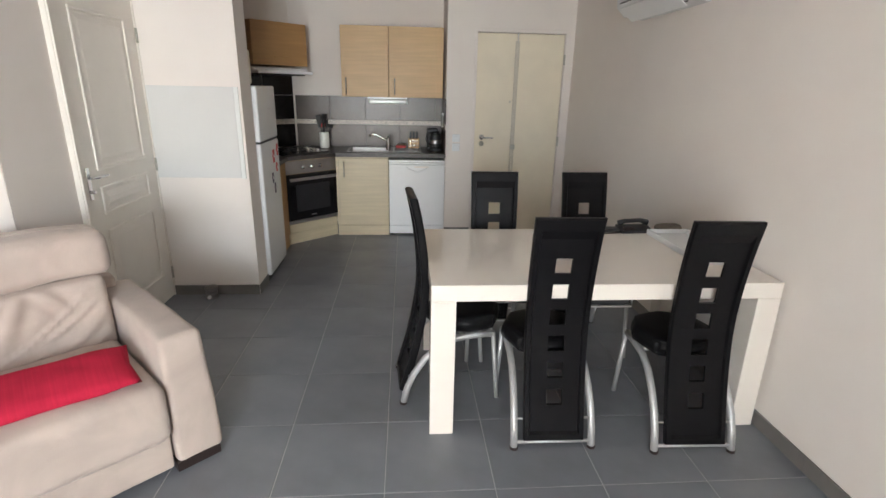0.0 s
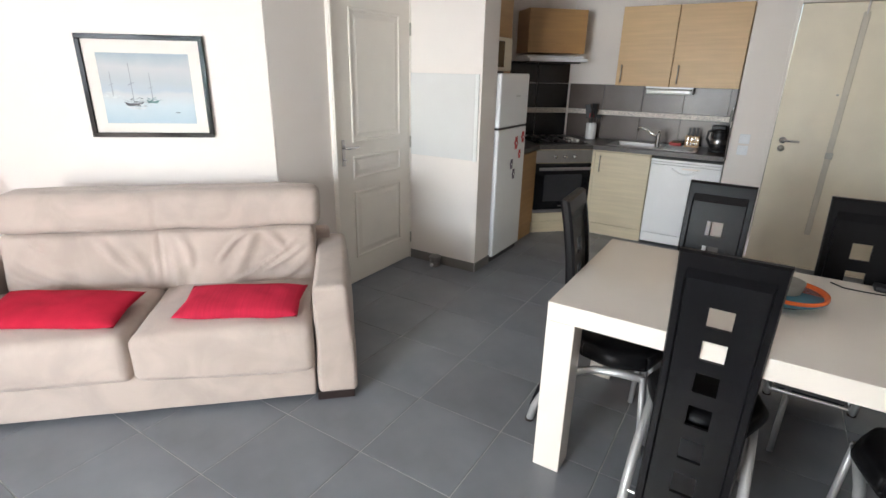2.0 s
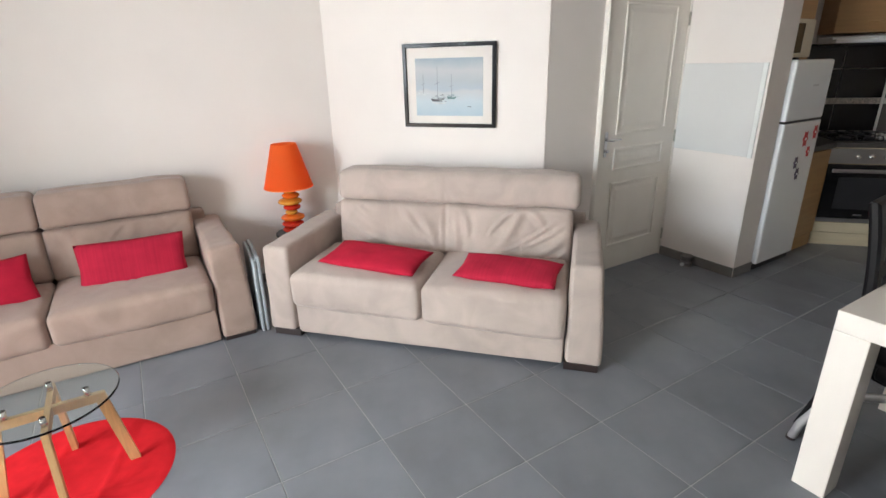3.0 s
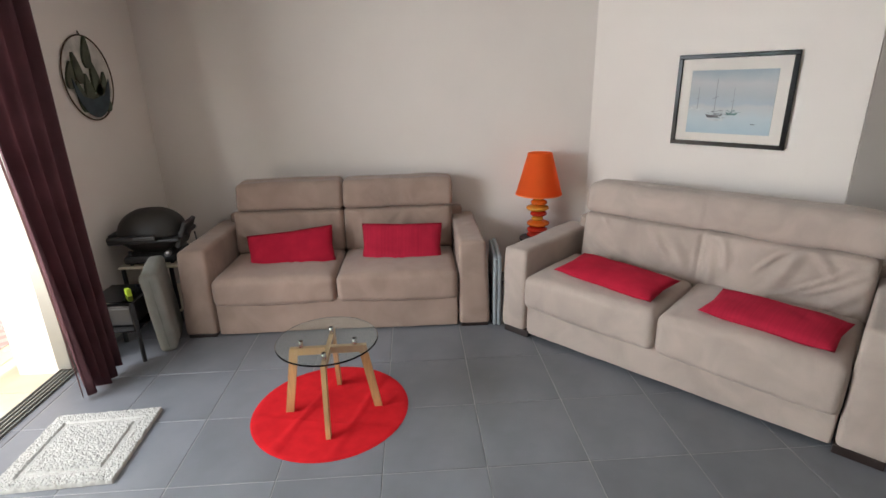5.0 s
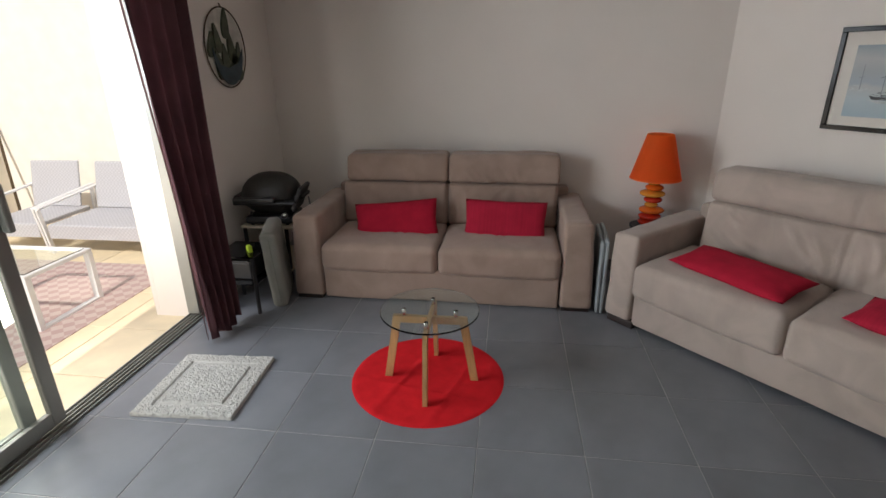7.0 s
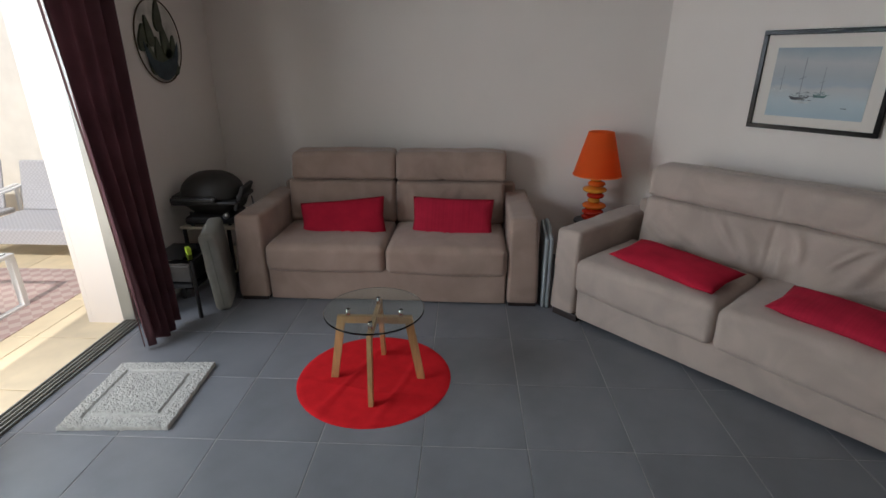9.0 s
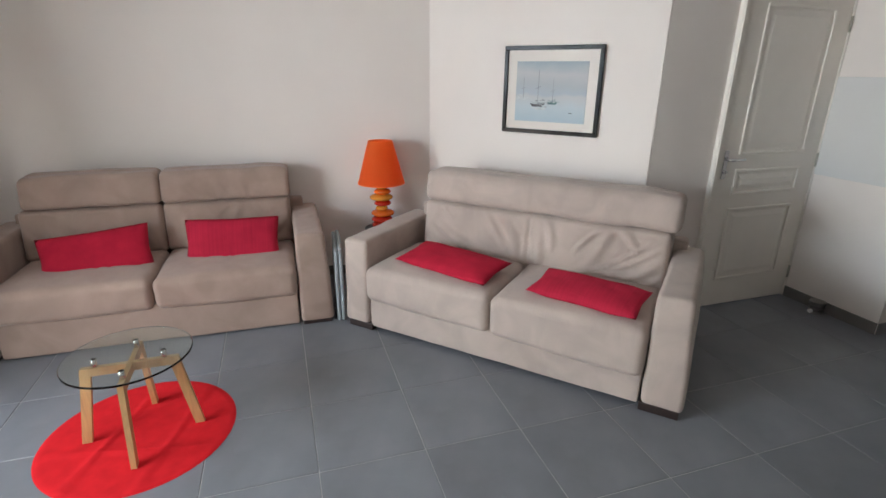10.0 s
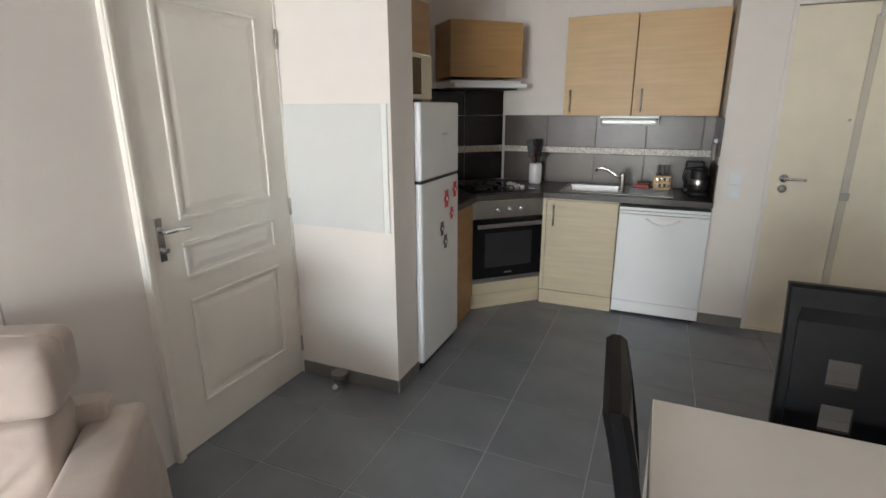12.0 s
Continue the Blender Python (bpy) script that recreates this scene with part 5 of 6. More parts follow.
def sea_material():
    m = bpy.data.materials.new("printed_seascape")
    m.use_nodes = True
    n, l = m.node_tree.nodes, m.node_tree.links
    b = n["Principled BSDF"]
    b.inputs["Roughness"].default_value = 0.5
    co = n.new("ShaderNodeTexCoord")
    sp_ = n.new("ShaderNodeSeparateXYZ")
    l.new(co.outputs["Object"], sp_.inputs[0])
    nz = n.new("ShaderNodeTexNoise")
    nz.inputs["Scale"].default_value = 5
    nz.inputs["Detail"].default_value = 6
    l.new(co.outputs["Object"], nz.inputs["Vector"])
    ad_ = n.new("ShaderNodeMath")
    ad_.operation = "MULTIPLY_ADD"
    l.new(nz.outputs[0], ad_.inputs[0])
    ad_.inputs[1].default_value = 0.12
    l.new(sp_.outputs["Z"], ad_.inputs[2])
    r = n.new("ShaderNodeValToRGB")
    mr = n.new("ShaderNodeMapRange")
    mr.inputs["From Min"].default_value, mr.inputs["From Max"].default_value = -0.12, 0.23
    l.new(ad_.outputs[0], mr.inputs[0])
    l.new(mr.outputs[0], r.inputs[0])
    e = r.color_ramp.elements
    e[0].position, e[0].color = 0.0, (0.36, 0.46, 0.52, 1)
    e[1].position, e[1].color = 1.0, (0.27, 0.33, 0.37, 1)
    for pos, c in ((0.25, (0.44, 0.52, 0.55, 1)), (0.42, (0.46, 0.48, 0.48, 1)), (0.47, (0.36, 0.41, 0.46, 1)), (0.6, (0.37, 0.40, 0.42, 1)), (0.8, (0.44, 0.45, 0.45, 1))):
        x = e.new(pos)
        x.color = c
    l.new(r.outputs[0], b.inputs["Base Color"])
    return m


boxpart("print", sea_material(), pc, -0.236, 0.236, -0.012, -0.0105, -0.193, 0.177, label="grey-blue printed seascape")
M["ink"] = mat("print_ink", (0.06, 0.06, 0.065), 0.6, var=0.5, scale=40)
M["inkmast"] = mat("print_grey_ink", (0.20, 0.22, 0.24), 0.6, var=0.3, scale=40)
M["inkpale"] = mat("print_pale_ink", (0.50, 0.54, 0.54), 0.6, var=0.2, scale=40)
M["inkgreen"] = mat("print_green_ink", (0.06, 0.14, 0.13), 0.6, var=0.3, scale=40)
VX = Matrix(((1, 0, 0, 0), (0, 0, -1, 0), (0, 1, 0, 0), (0, 0, 0, 1)))


def boat(x, z, s, mt, mast):
    bm = bmesh.new()
    prism(bm, [(x - s, z + 0.010), (x - s * 0.7, z - s * 0.22), (x + s * 0.6, z - s * 0.26), (x + s, z + s * 0.22), (x + s * 0.3, z + s * 0.05), (x - s * 0.4, z + s * 0.06)], 0.0122, 0.0128, m=VX)
    part("boat", bm, mt, pc, "painted boat")
    bm = bmesh.new()
    prism(bm, [(x - 0.0015, z), (x + 0.0015, z), (x + 0.001, z + mast), (x - 0.001, z + mast)], 0.0122, 0.0130, m=VX)
    prism(bm, [(x - s * 0.35, z + mast * 0.45), (x + s * 0.3, z + mast * 0.52), (x + s * 0.3, z + mast * 0.54), (x - s * 0.35, z + mast * 0.47)], 0.0124, 0.0131, m=VX)
    part("mast", bm, M["inkmast"], pc, "thin painted mast")


boat(-0.080, -0.088, 0.052, M["ink"], 0.215)
boat(0.02, -0.074, 0.036, M["inkgreen"], 0.15)
boat(-0.182, -0.050, 0.038, M["inkpale"], 0.13)
bm = bmesh.new()
prism(bm, [(-0.14, -0.10), (-0.03, -0.108), (-0.02, -0.116), (-0.09, -0.118)], 0.0122, 0.0127, m=VX)
part("reflection", bm, M["inkpale"], pc, "pale painted reflection")
rng_ink = random.Random(5)
for mt_ink, cx_, cz_, n_, sx_, sz_ in (("ink", -0.07, -0.075, 26, 0.055, 0.022), ("inkgreen", 0.015, -0.065, 16, 0.035, 0.014), ("inkpale", -0.18, -0.045, 12, 0.04, 0.012), ("inkpale", -0.03, -0.10, 12, 0.07, 0.012)):
    bm = bmesh.new()
    for k in range(n_):
        x, z = rng_ink.gauss(cx_, sx_ * 0.5), rng_ink.gauss(cz_, sz_ * 0.5)
        a_, l_, h_ = rng_ink.uniform(-0.5, 0.5), rng_ink.uniform(0.006, 0.022), rng_ink.uniform(0.0008, 0.002)
        c_, q_ = math.cos(a_), math.sin(a_)
        prism(bm, [(x - l_ * c_, z - l_ * q_), (x + h_ * q_, z - h_ * c_), (x + l_ * c_, z + l_ * q_), (x - h_ * q_, z + h_ * c_)], 0.0124, 0.0128 + 0.00002 * k, m=VX)
    part("brush_strokes", bm, M[mt_ink], pc, "loose painted strokes")
boxpart("signature", M["ink"], pc, 0.13, 0.155, -0.0128, -0.0122, -0.135, -0.131, label="tiny painted mark")

# round wall ornament
ra = thing("round_wall_art", Matrix.Translation((-2.72, -2.05, 1.655)), "round wire wall ornament with dark green metal leaves", "wall art")
VW = Matrix(((-1, 0, 0, 0), (0, 0, 1, 0), (0, 1, 0, 0), (0, 0, 0, 1)))
bm = bmesh.new()
tube(bm, [(0.26 * math.cos(6.2832 * k / 48), 0.012, 0.26 * math.sin(6.2832 * k / 48)) for k in range(49)], 0.005, 6)
part("ring", bm, M["bronze"], ra, "bronze wire ring", smooth=True)
# Added disc, coloured like the wall that shows between the leaves.
bm = bmesh.new()
prism(bm, [(0.252 * math.cos(6.2832 * k / 40), 0.252 * math.sin(6.2832 * k / 40)) for k in range(40)], 0.002, 0.005, m=VW)
part("wall_fill", bm, mat("mottled_wall_fill", (0.60, 0.57, 0.52), 0.6, var=0.3, scale=9), ra, "added pale disc in place of the wall seen through the ring")


def leaf_shape(cx, cz, L_, ang, mt, wd=0.38, dpt=0.02):
    pts = []
    for k in range(24):
        t = 6.2832 * k / 24
        u = math.cos(t)
        v = math.sin(t) * wd * (1 - 0.55 * u)
        pts.append((u * L_ / 2, v * L_ / 2))
    c, s = math.cos(radians(ang)), math.sin(radians(ang))
    bm = bmesh.new()
    prism(bm, [(cx + x * c - y * s, cz + x * s + y * c) for x, y in pts], 0.006, dpt, m=VW)
    part("leaf", bm, mt, ra, "dark metal leaf")


for cx, cz, L_, ang in ((0.02, 0.16, 0.20, 82), (-0.11, 0.06, 0.19, 100), (-0.19, 0.02, 0.17, 75), (0.06, 0.00, 0.22, 98), (0.15, -0.03, 0.15, 80), (-0.03, -0.09, 0.24, 95), (0.04, -0.13, 0.2, 70), (0.12, -0.12, 0.2, 110), (-0.12, -0.11, 0.2, 105)):
    leaf_shape(cx, cz, L_, ang, M["leaf"])
bm = bmesh.new()
prism(bm, [(0.25 * math.cos(math.pi + math.pi * k / 20) * 0.78, 0.25 * math.sin(math.pi + math.pi * k / 20) * 0.98) for k in range(21)] + [(0.12, -0.10), (-0.02, -0.13), (-0.12, -0.11)], 0.0205, 0.024, m=VW)
part("pot_shape", bm, M["leafblue"], ra, "dark blue pot shape")
bm = bmesh.new()
tube(bm, [(0, 0.012, 0.262), (0, 0.004, 0.285)], 0.004, 6)
part("hanger", bm, M["bronze"], ra)

# curtain on its rod
cu = thing("curtain", Matrix.Translation((0, 0, 0)), "long plum curtain gathered at the side of the sliding door", "curtain")


def curtain_point(u, v, d):
    """u across, v from hem to rod."""
    xa, xb = -1.60 + 0.03 * (1 - v), -2.13 + 0.27 * (1 - v) ** 1.3
    x = xa + (xb - xa) * u
    base = -1.92 + 0.16 * (1 - v) ** 1.3 + 0.02 * u
    amp = 0.034 * (0.75 + 0.25 * math.sin(3 * v + 1))
    y = base + amp * math.sin(u * 6.2832 * 4.6 + 0.9 * math.sin(2.2 * v)) + 0.010 * math.sin(u * 31 + v * 5) + d
    z = 0.025 + (2.34 - 0.025) * v + (0.03 * math.sin(u * 9) * (1 - v) ** 8 if v < 0.4 else 0)
    return (x, y, max(z, 0.012))


bm = bmesh.new()
nu, nv = 90, 26
g = [[bm.verts.new(curtain_point(i / nu, j / nv, 0)) for j in range(nv + 1)] for i in range(nu + 1)]
for i in range(nu):
    for j in range(nv):
        bm.faces.new((g[i][j], g[i + 1][j], g[i + 1][j + 1], g[i][j + 1]))
bmesh.ops.solidify(bm, geom=bm.faces, thickness=0.003)
part("panel", bm, M["curtain"], cu, smooth=True)
bm = bmesh.new()
g = [[bm.verts.new((curtain_point(i / 8 * 0.05, j / nv, 0)[0] + 0.02 - 0.02 * i / 8, curtain_point(0, j / nv, 0)[1] - 0.012 - 0.02 * i / 8, curtain_point(0, j / nv, 0)[2])) for j in range(nv + 1)] for i in range(9)]
for i in range(8):
    for j in range(nv):
        bm.faces.new((g[i][j], g[i + 1][j], g[i + 1][j + 1], g[i][j + 1]))
bmesh.ops.solidify(bm, geom=bm.faces, thickness=0.002)
part("lining", bm, M["lining"], cu, "paler mauve lining edge", smooth=True)
rod = thing("curtain_rod", Matrix.Identity(4), "plain metal curtain rod above the sliding door", "curtain rod")
bm = bmesh.new()
tube(bm, [(-2.2, -1.93, 2.36), (0.5, -1.93, 2.36)], 0.012, 10)
part("rod", bm, M["steel"], rod, smooth=True)
for x in (-2.12, 0.42):
    bm = bmesh.new()
    tube(bm, [(x, -1.93, 2.36), (x, -2.052, 2.36)], 0.008, 8)
    part("bracket", bm, M["steel"], rod)

# tufted mat
mt_ = thing("door_mat", pose(-1.176, -1.552, 0, 0, 0, 3.0), "off-white tufted cotton mat on the floor by the sliding door", "mat")
bm = bmesh.new()
n = 180
g = []
for i in range(n + 1):
    row = []
    for j in range(n + 1):
        u, v = 2 * i / n - 1, 2 * j / n - 1
        e = max(abs(u), abs(v))
        groove = 1.0 if (0.62 < e < 0.74) else 0.0
        hgt = 0.004 + (0.005 if groove else 0.013)
        k = 0.0 if e > 0.995 else 1.0
        nz = noise.noise(Vector((u * 16, v * 16, 0))) * 0.5 + (0.6 - 2.2 * abs(noise.noise(Vector((u * 42, v * 42, 4))))) + noise.noise(Vector((u * 70, v * 70, 9))) * 0.4
        z = 0.001 + (hgt + (nz * 0.007 * (0.25 if groove else 1.0))) * k
        wob = 0.004 * noise.noise(Vector((u * 9, v * 9, 2)))
        row.append(bm.verts.new((u * 0.256 + wob, v * 0.25 + wob, max(0.001, z))))
    g.append(row)
for i in range(n):
    for j in range(n):
        bm.faces.new((g[i][j], g[i + 1][j], g[i + 1][j + 1], g[i][j + 1]))
part("tufting", bm, M["mat"], mt_, smooth=True)

# round rug and coffee table
rg = thing("round_rug", Matrix.Translation((-1.374, -0.438, 0)), "round bright red felt rug with fold creases under the glass table", "rug")
bm = bmesh.new()
nr, na = 26, 90
rows = []
for i in range(nr + 1):
    r = 0.395 * i / nr
    row = []
    for k in range(na):
        a = 6.2832 * k / na
        x, y = r * math.cos(a), r * math.sin(a)
        z = 0.005
        for (dx, dy, off) in ((0.35, 0.94, -0.10), (0.30, 0.95, 0.16), (0.93, -0.2, 0.12)):
            z += 0.008 * math.exp(-((x * dx + y * dy - off) / 0.012) ** 2)
        z += 0.002 * noise.noise(Vector((x * 6, y * 6, 1)))
        row.append(bm.verts.new((x, y, max(z, 0.003) if i < nr else 0.001)))
    rows.append(row)
for p, q in zip(rows[1:], rows[2:]):
    for k in range(na):
        bm.faces.new((p[k], p[(k + 1) % na], q[(k + 1) % na], q[k]))
for k in range(na):
    bm.faces.new((rows[0][0], rows[1][k], rows[1][(k + 1) % na]))
part("felt", bm, M["rug"], rg, smooth=True)
ct = thing("coffee_table", Matrix.Translation((-1.368, -0.42, 0.006)), "round glass coffee table on four splayed oak legs", "coffee table")
bm = bmesh.new()
lathe(bm, [(0.243, 0.388), (0.246, 0.390), (0.246, 0.396), (0.243, 0.398)], 64)
part("glass_top", bm, M["glass"], ct, "clear round glass top", smooth=False)
for k in range(4):
    m_ = pose(0, 0, 0, 0, 0, k * 90 + 1)
    bm = bmesh.new()
    prism(bm, [(0.205, 0.0), (0.243, 0.0), (0.185, 0.352), (0.145, 0.352)], -0.011, 0.011, m=m_ @ Matrix(((1, 0, 0, 0), (0, 0, -1, 0), (0, 1, 0, 0), (0, 0, 0, 1))))
    part("leg", bm, M["wood"], ct)
    bm = bmesh.new()
    prism(bm, [(0.0 if k % 2 == 0 else 0.012, 0.315), (0.150, 0.315), (0.150, 0.352), (0.0 if k % 2 == 0 else 0.012, 0.352)], -0.011, 0.011, m=m_ @ Matrix(((1, 0, 0, 0), (0, 0, -1, 0), (0, 1, 0, 0), (0, 0, 0, 1))))
    part("crossbar", bm, M["wood"], ct)
    c, s = math.cos(radians(k * 90 + 1)), math.sin(radians(k * 90 + 1))
    bm = bmesh.new()
    cyl(bm, c * 0.13, s * 0.13, 0.352, 0.388, 0.011, 14)
    part("stud", bm, M["chrome"], ct, "steel stud", smooth=True)

# shelf stand, grill, low table and garden cushion in the corner
sd_ = thing("shelf_stand", Matrix.Translation((-2.74, -1.82, -0.075)), "black metal stand with pale wooden shelf boards beside the sofa", "shelf stand")
for x in (-0.24, 0.24):
    for y in (-0.16, 0.16):
        boxpart("post", M["plastic"], sd_, x - 0.01, x + 0.01, y - 0.01, y + 0.01, 0.075, 0.49)
boxpart("shelf", M["cream"], sd_, -0.26, 0.26, -0.18, 0.255, 0.49, 0.508, bevel=0.003)
boxpart("shelf", M["cream"], sd_, -0.26, 0.26, -0.18, 0.18, 0.16, 0.175, bevel=0.003)
bb = thing("gas_grill", Matrix.Translation((-2.64, -1.80, 0.434)) @ pose(0, 0, 0, 0, 0, 5), "black portable gas grill with a domed lid on the shelf stand", "grill")
soft("firebox", M["bbq"], bb, -0.17, 0.17, -0.20, 0.20, 0.05, 0.19, 0.06, 0.04, lambda p, w: Vector((-w[0] * 0.05 * (1 - w[2]), -w[1] * 0.05 * (1 - w[2]), 0)))
bm = bmesh.new()
rings = []
for k in range(13):
    t = k / 12
    f = (1 - t ** 2.3) ** 0.5 if t < 1 else 0.0
    z = 0.19 + 0.185 * t
    rings.append([bm.verts.new(((0.175 * max(f, 0.02)) * abs(math.cos(a)) ** 0.8 * math.copysign(1, math.cos(a)), (0.215 * max(f, 0.02)) * abs(math.sin(a)) ** 0.8 * math.copysign(1, math.sin(a)), z)) for a in [6.2832 * q / 40 for q in range(40)]])
for p, q in zip(rings, rings[1:]):
    for k in range(40):
        bm.faces.new((p[k], p[(k + 1) % 40], q[(k + 1) % 40], q[k]))
bm.faces.new(rings[-1])
bm.faces.new(rings[0][::-1])
lid = part("lid", bm, M["bbq"], bb, "dark grey domed lid", smooth=True)
boxpart("lid_handle", M["plastic"], lid, 0.175, 0.215, -0.215, 0.09, 0.185, 0.225, bevel=0.012)
boxpart("rim", M["plastic"], bb, -0.18, 0.19, -0.225, 0.225, 0.165, 0.19, bevel=0.01, label="black rim")
boxpart("cradle", M["plastic"], bb, -0.15, 0.15, -0.17, 0.17, 0.012, 0.07, bevel=0.02, label="black leg frame")
boxpart("hinge_arm", M["plastic"], bb, -0.09, 0.12, -0.015, 0.015, -0.10, 0.09, bevel=0.01, m=Matrix.Translation((0.02, 0.225, 0.20)) @ pose(0, 0, 0, -24, 0, 0))
for y in (-0.222, 0.222):
    boxpart("side_handle", M["plastic"], bb, -0.10, 0.10, y - 0.035, y + 0.035, 0.185, 0.215, bevel=0.012)
for x in (-0.12, 0.12):
    for y in (-0.13, 0.13):
        bm = bmesh.new()
        tube(bm, [(x, y, 0.0), (x * 0.9, y, 0.10)], 0.012, 8)
        part("leg", bm, M["plastic"], bb)
bm = bmesh.new()
tube(bm, [(0.17, 0.14, 0.09), (0.20, 0.14, 0.09)], 0.02, 14)
part("gas_knob", bm, M["steel"], bb, "round steel gas knob", smooth=True)
bm = bmesh.new()
tube(bm, [(0.06, 0.29, 0.20), (0.07, 0.30, 0.12), (0.06, 0.28, 0.02)], 0.005, 6)
part("gas_hose", bm, M["plastic"], bb)
lt_ = thing("low_table", Matrix.Translation((-2.09, -1.775, 0)), "low black glass-topped side table partly behind the curtain", "side table")
boxpart("top", M["dark"], lt_, -0.15, 0.14, -0.14, 0.13, 0.392, 0.402, bevel=0.002)
for x in (-0.14, 0.13):
    for y in (-0.13, 0.12):
        bm = bmesh.new()
        tube(bm, [(x, y, 0), (x, y, 0.392)], 0.013, 8)
        part("leg", bm, M["plastic"], lt_)
boxpart("lower_shelf", M["dark"], lt_, -0.14, 0.13, -0.13, 0.12, 0.20, 0.208)
bx = thing("black_crate", Matrix.Translation((-2.12, -1.80, 0.209)), "black plastic crate on the lower shelf", "crate")
boxpart("crate", M["plastic"], bx, -0.10, 0.09, -0.10, 0.09, 0, 0.12, bevel=0.01)
boxpart("rim", M["plastic"], bx, -0.108, 0.098, -0.108, 0.098, 0.12, 0.135, bevel=0.004)
li = thing("lime_holder", Matrix.Translation((-2.06, -1.72, 0.403)) @ pose(0, 0, 0, 0, 0, 40), "small lime green plastic holder on the black table", "plastic holder")
bm = bmesh.new()
prism(bm, [(-0.035, 0), (0.04, 0), (0.03, 0.045), (-0.01, 0.03), (-0.03, 0.035)], -0.012, 0.012, m=Matrix(((1, 0, 0, 0), (0, 0, -1, 0), (0, 1, 0, 0), (0, 0, 0, 1))))
part("holder", bm, M["lime"], li)
gc = thing("garden_cushion", Matrix.Translation((-2.045, -1.538, 0.004)) @ pose(0, 0, 0, 0, 0, 198.6) @ pose(0, 0, 0, -4, 0, 0), "thick grey garden seat cushion standing against the sofa arm", "garden cushion")
soft("cushion", M["garden"], gc, 0.0, 0.42, -0.05, 0.055, 0.0, 0.53, 0.035, 0.04, lump(2, 0.006))
bm = bmesh.new()
tube(bm, [(-0.003, 0.0, 0.04), (-0.003, 0.0, 0.49)], 0.004, 6)
part("piping", bm, M["garden"], gc, "grey piping")

# ---- terrace ----
wall_line("terrace_wall_side", (-4.0, -2.37), (-4.0, -5.5), 0.15, z0=-0.1, z1=2.6, mt=M["renderlit"], label="rendered terrace wall, sunlight put into its off-white colour")
wall_line("terrace_wall_end", (-3.996, -5.5), (4.5, -5.5), 0.15, z0=-0.1, z1=1.9, mt=M["render"], label="cream rendered terrace end wall")
structure("outer_wall_face", M["wall"], -3.99, -1.904, -2.36, -2.331, -0.1, 2.9, label="white rendered outer wall beside the sliding door")
ground = structure("ground", M["grout"], -60, 60, -70, -6.5, -0.35, -0.3, label="plain ground beyond the terrace")


def flat_bar(bm, a, b, w, t):
    """A flat metal bar from a to b, 2w wide across x and 2t thick."""
    a, b = Vector(a), Vector(b)
    z = (b - a).normalized()
    x = Vector((1, 0, 0))
    y = z.cross(x)
    box(bm, -w, w, -t, t, 0, (b - a).length, 0.003, 1, m=Matrix.Translation(a) @ Matrix((x, y, z)).transposed().to_4x4())


def woven_seat(name, m, W, panels, label, group=""):
    s_ = thing(name, m, label, "garden seat", group)
    boxpart("seat", M["wicker"], s_, 0.03, W - 0.03, -0.15, 0.46, 0.235, 0.275, bevel=0.01)
    boxpart("apron", M["wicker"], s_, 0.03, W - 0.03, -0.162, -0.152, 0.15, 0.27, bevel=0.004)
    pw = (W - 0.12) / panels
    for k in range(panels):
        x0 = 0.04 + k * (pw + 0.04)
        soft("back_panel", M["wicker"], s_, x0, x0 + pw, 0.40, 0.43, 0.28, 0.71, 0.012, 0.08, lambda p, w: Vector((0, 0.10 * (w[2] + 1) / 2, 0)))
    for x in (0.0, W):
        side = [((-0.13, 0.0), (-0.18, 0.415)), ((0.46, 0.0), (0.50, 0.47)), ((-0.19, 0.42), (0.52, 0.48))]
        for k, (a, b) in enumerate(side):
            bm = bmesh.new()
            flat_bar(bm, (x, *a), (x, *b), 0.022 if k == 2 else 0.010, 0.009 if k == 2 else 0.019)
            part("armrest" if k == 2 else "leg", bm, M["whitemetal"], s_)
    for y, z in ((-0.13, 0.225), (0.46, 0.225)):
        boxpart("rail", M["whitemetal"], s_, 0.012, W - 0.012, y - 0.012, y + 0.012, z - 0.012, z + 0.009, bevel=0.002)
    return s_


TZ = -0.02
woven_seat("garden_sofa", Matrix.Translation((-3.03, -4.06, TZ)) @ pose(0, 0, 0, 0, 0, 90), 1.20, 2, "pale grey woven garden sofa with metal frame on the terrace")
woven_seat("garden_armchair", Matrix.Translation((-3.03, -4.74, TZ)) @ pose(0, 0, 0, 0, 0, 92), 0.62, 1, "pale grey woven garden armchair with metal frame on the terrace")
gt = thing("garden_table", Matrix.Translation((-2.12, -3.60, TZ)), "white metal garden table with a glass top on the terrace", "garden table")
bm = bmesh.new()
box(bm, 0, 0.52, 0, 0.035, 0.355, 0.38, 0.003, 1)
box(bm, 0, 0.52, 0.635, 0.67, 0.355, 0.38, 0.003, 1)
box(bm, 0, 0.035, 0.035, 0.635, 0.355, 0.38, 0.003, 1)
box(bm, 0.485, 0.52, 0.035, 0.635, 0.355, 0.38, 0.003, 1)
part("top_frame", bm, M["whitemetal"], gt)
gtp = boxpart("glass_top", M["glass"], gt, 0.03, 0.49, 0.03, 0.64, 0.3805, 0.386)
gtp.visible_shadow = False
for y in (0.02, 0.65):
    lf = new("leg_frame")
    lf.parent = gt
    for x in (0.0, 0.48):
        boxpart("leg", M["whitemetal"], lf, x, x + 0.04, y - 0.02, y + 0.02, 0.0, 0.354, bevel=0.002)
    boxpart("foot_rail", M["whitemetal"], lf, 0.04, 0.48, y - 0.02, y + 0.02, 0.0, 0.022, bevel=0.002)
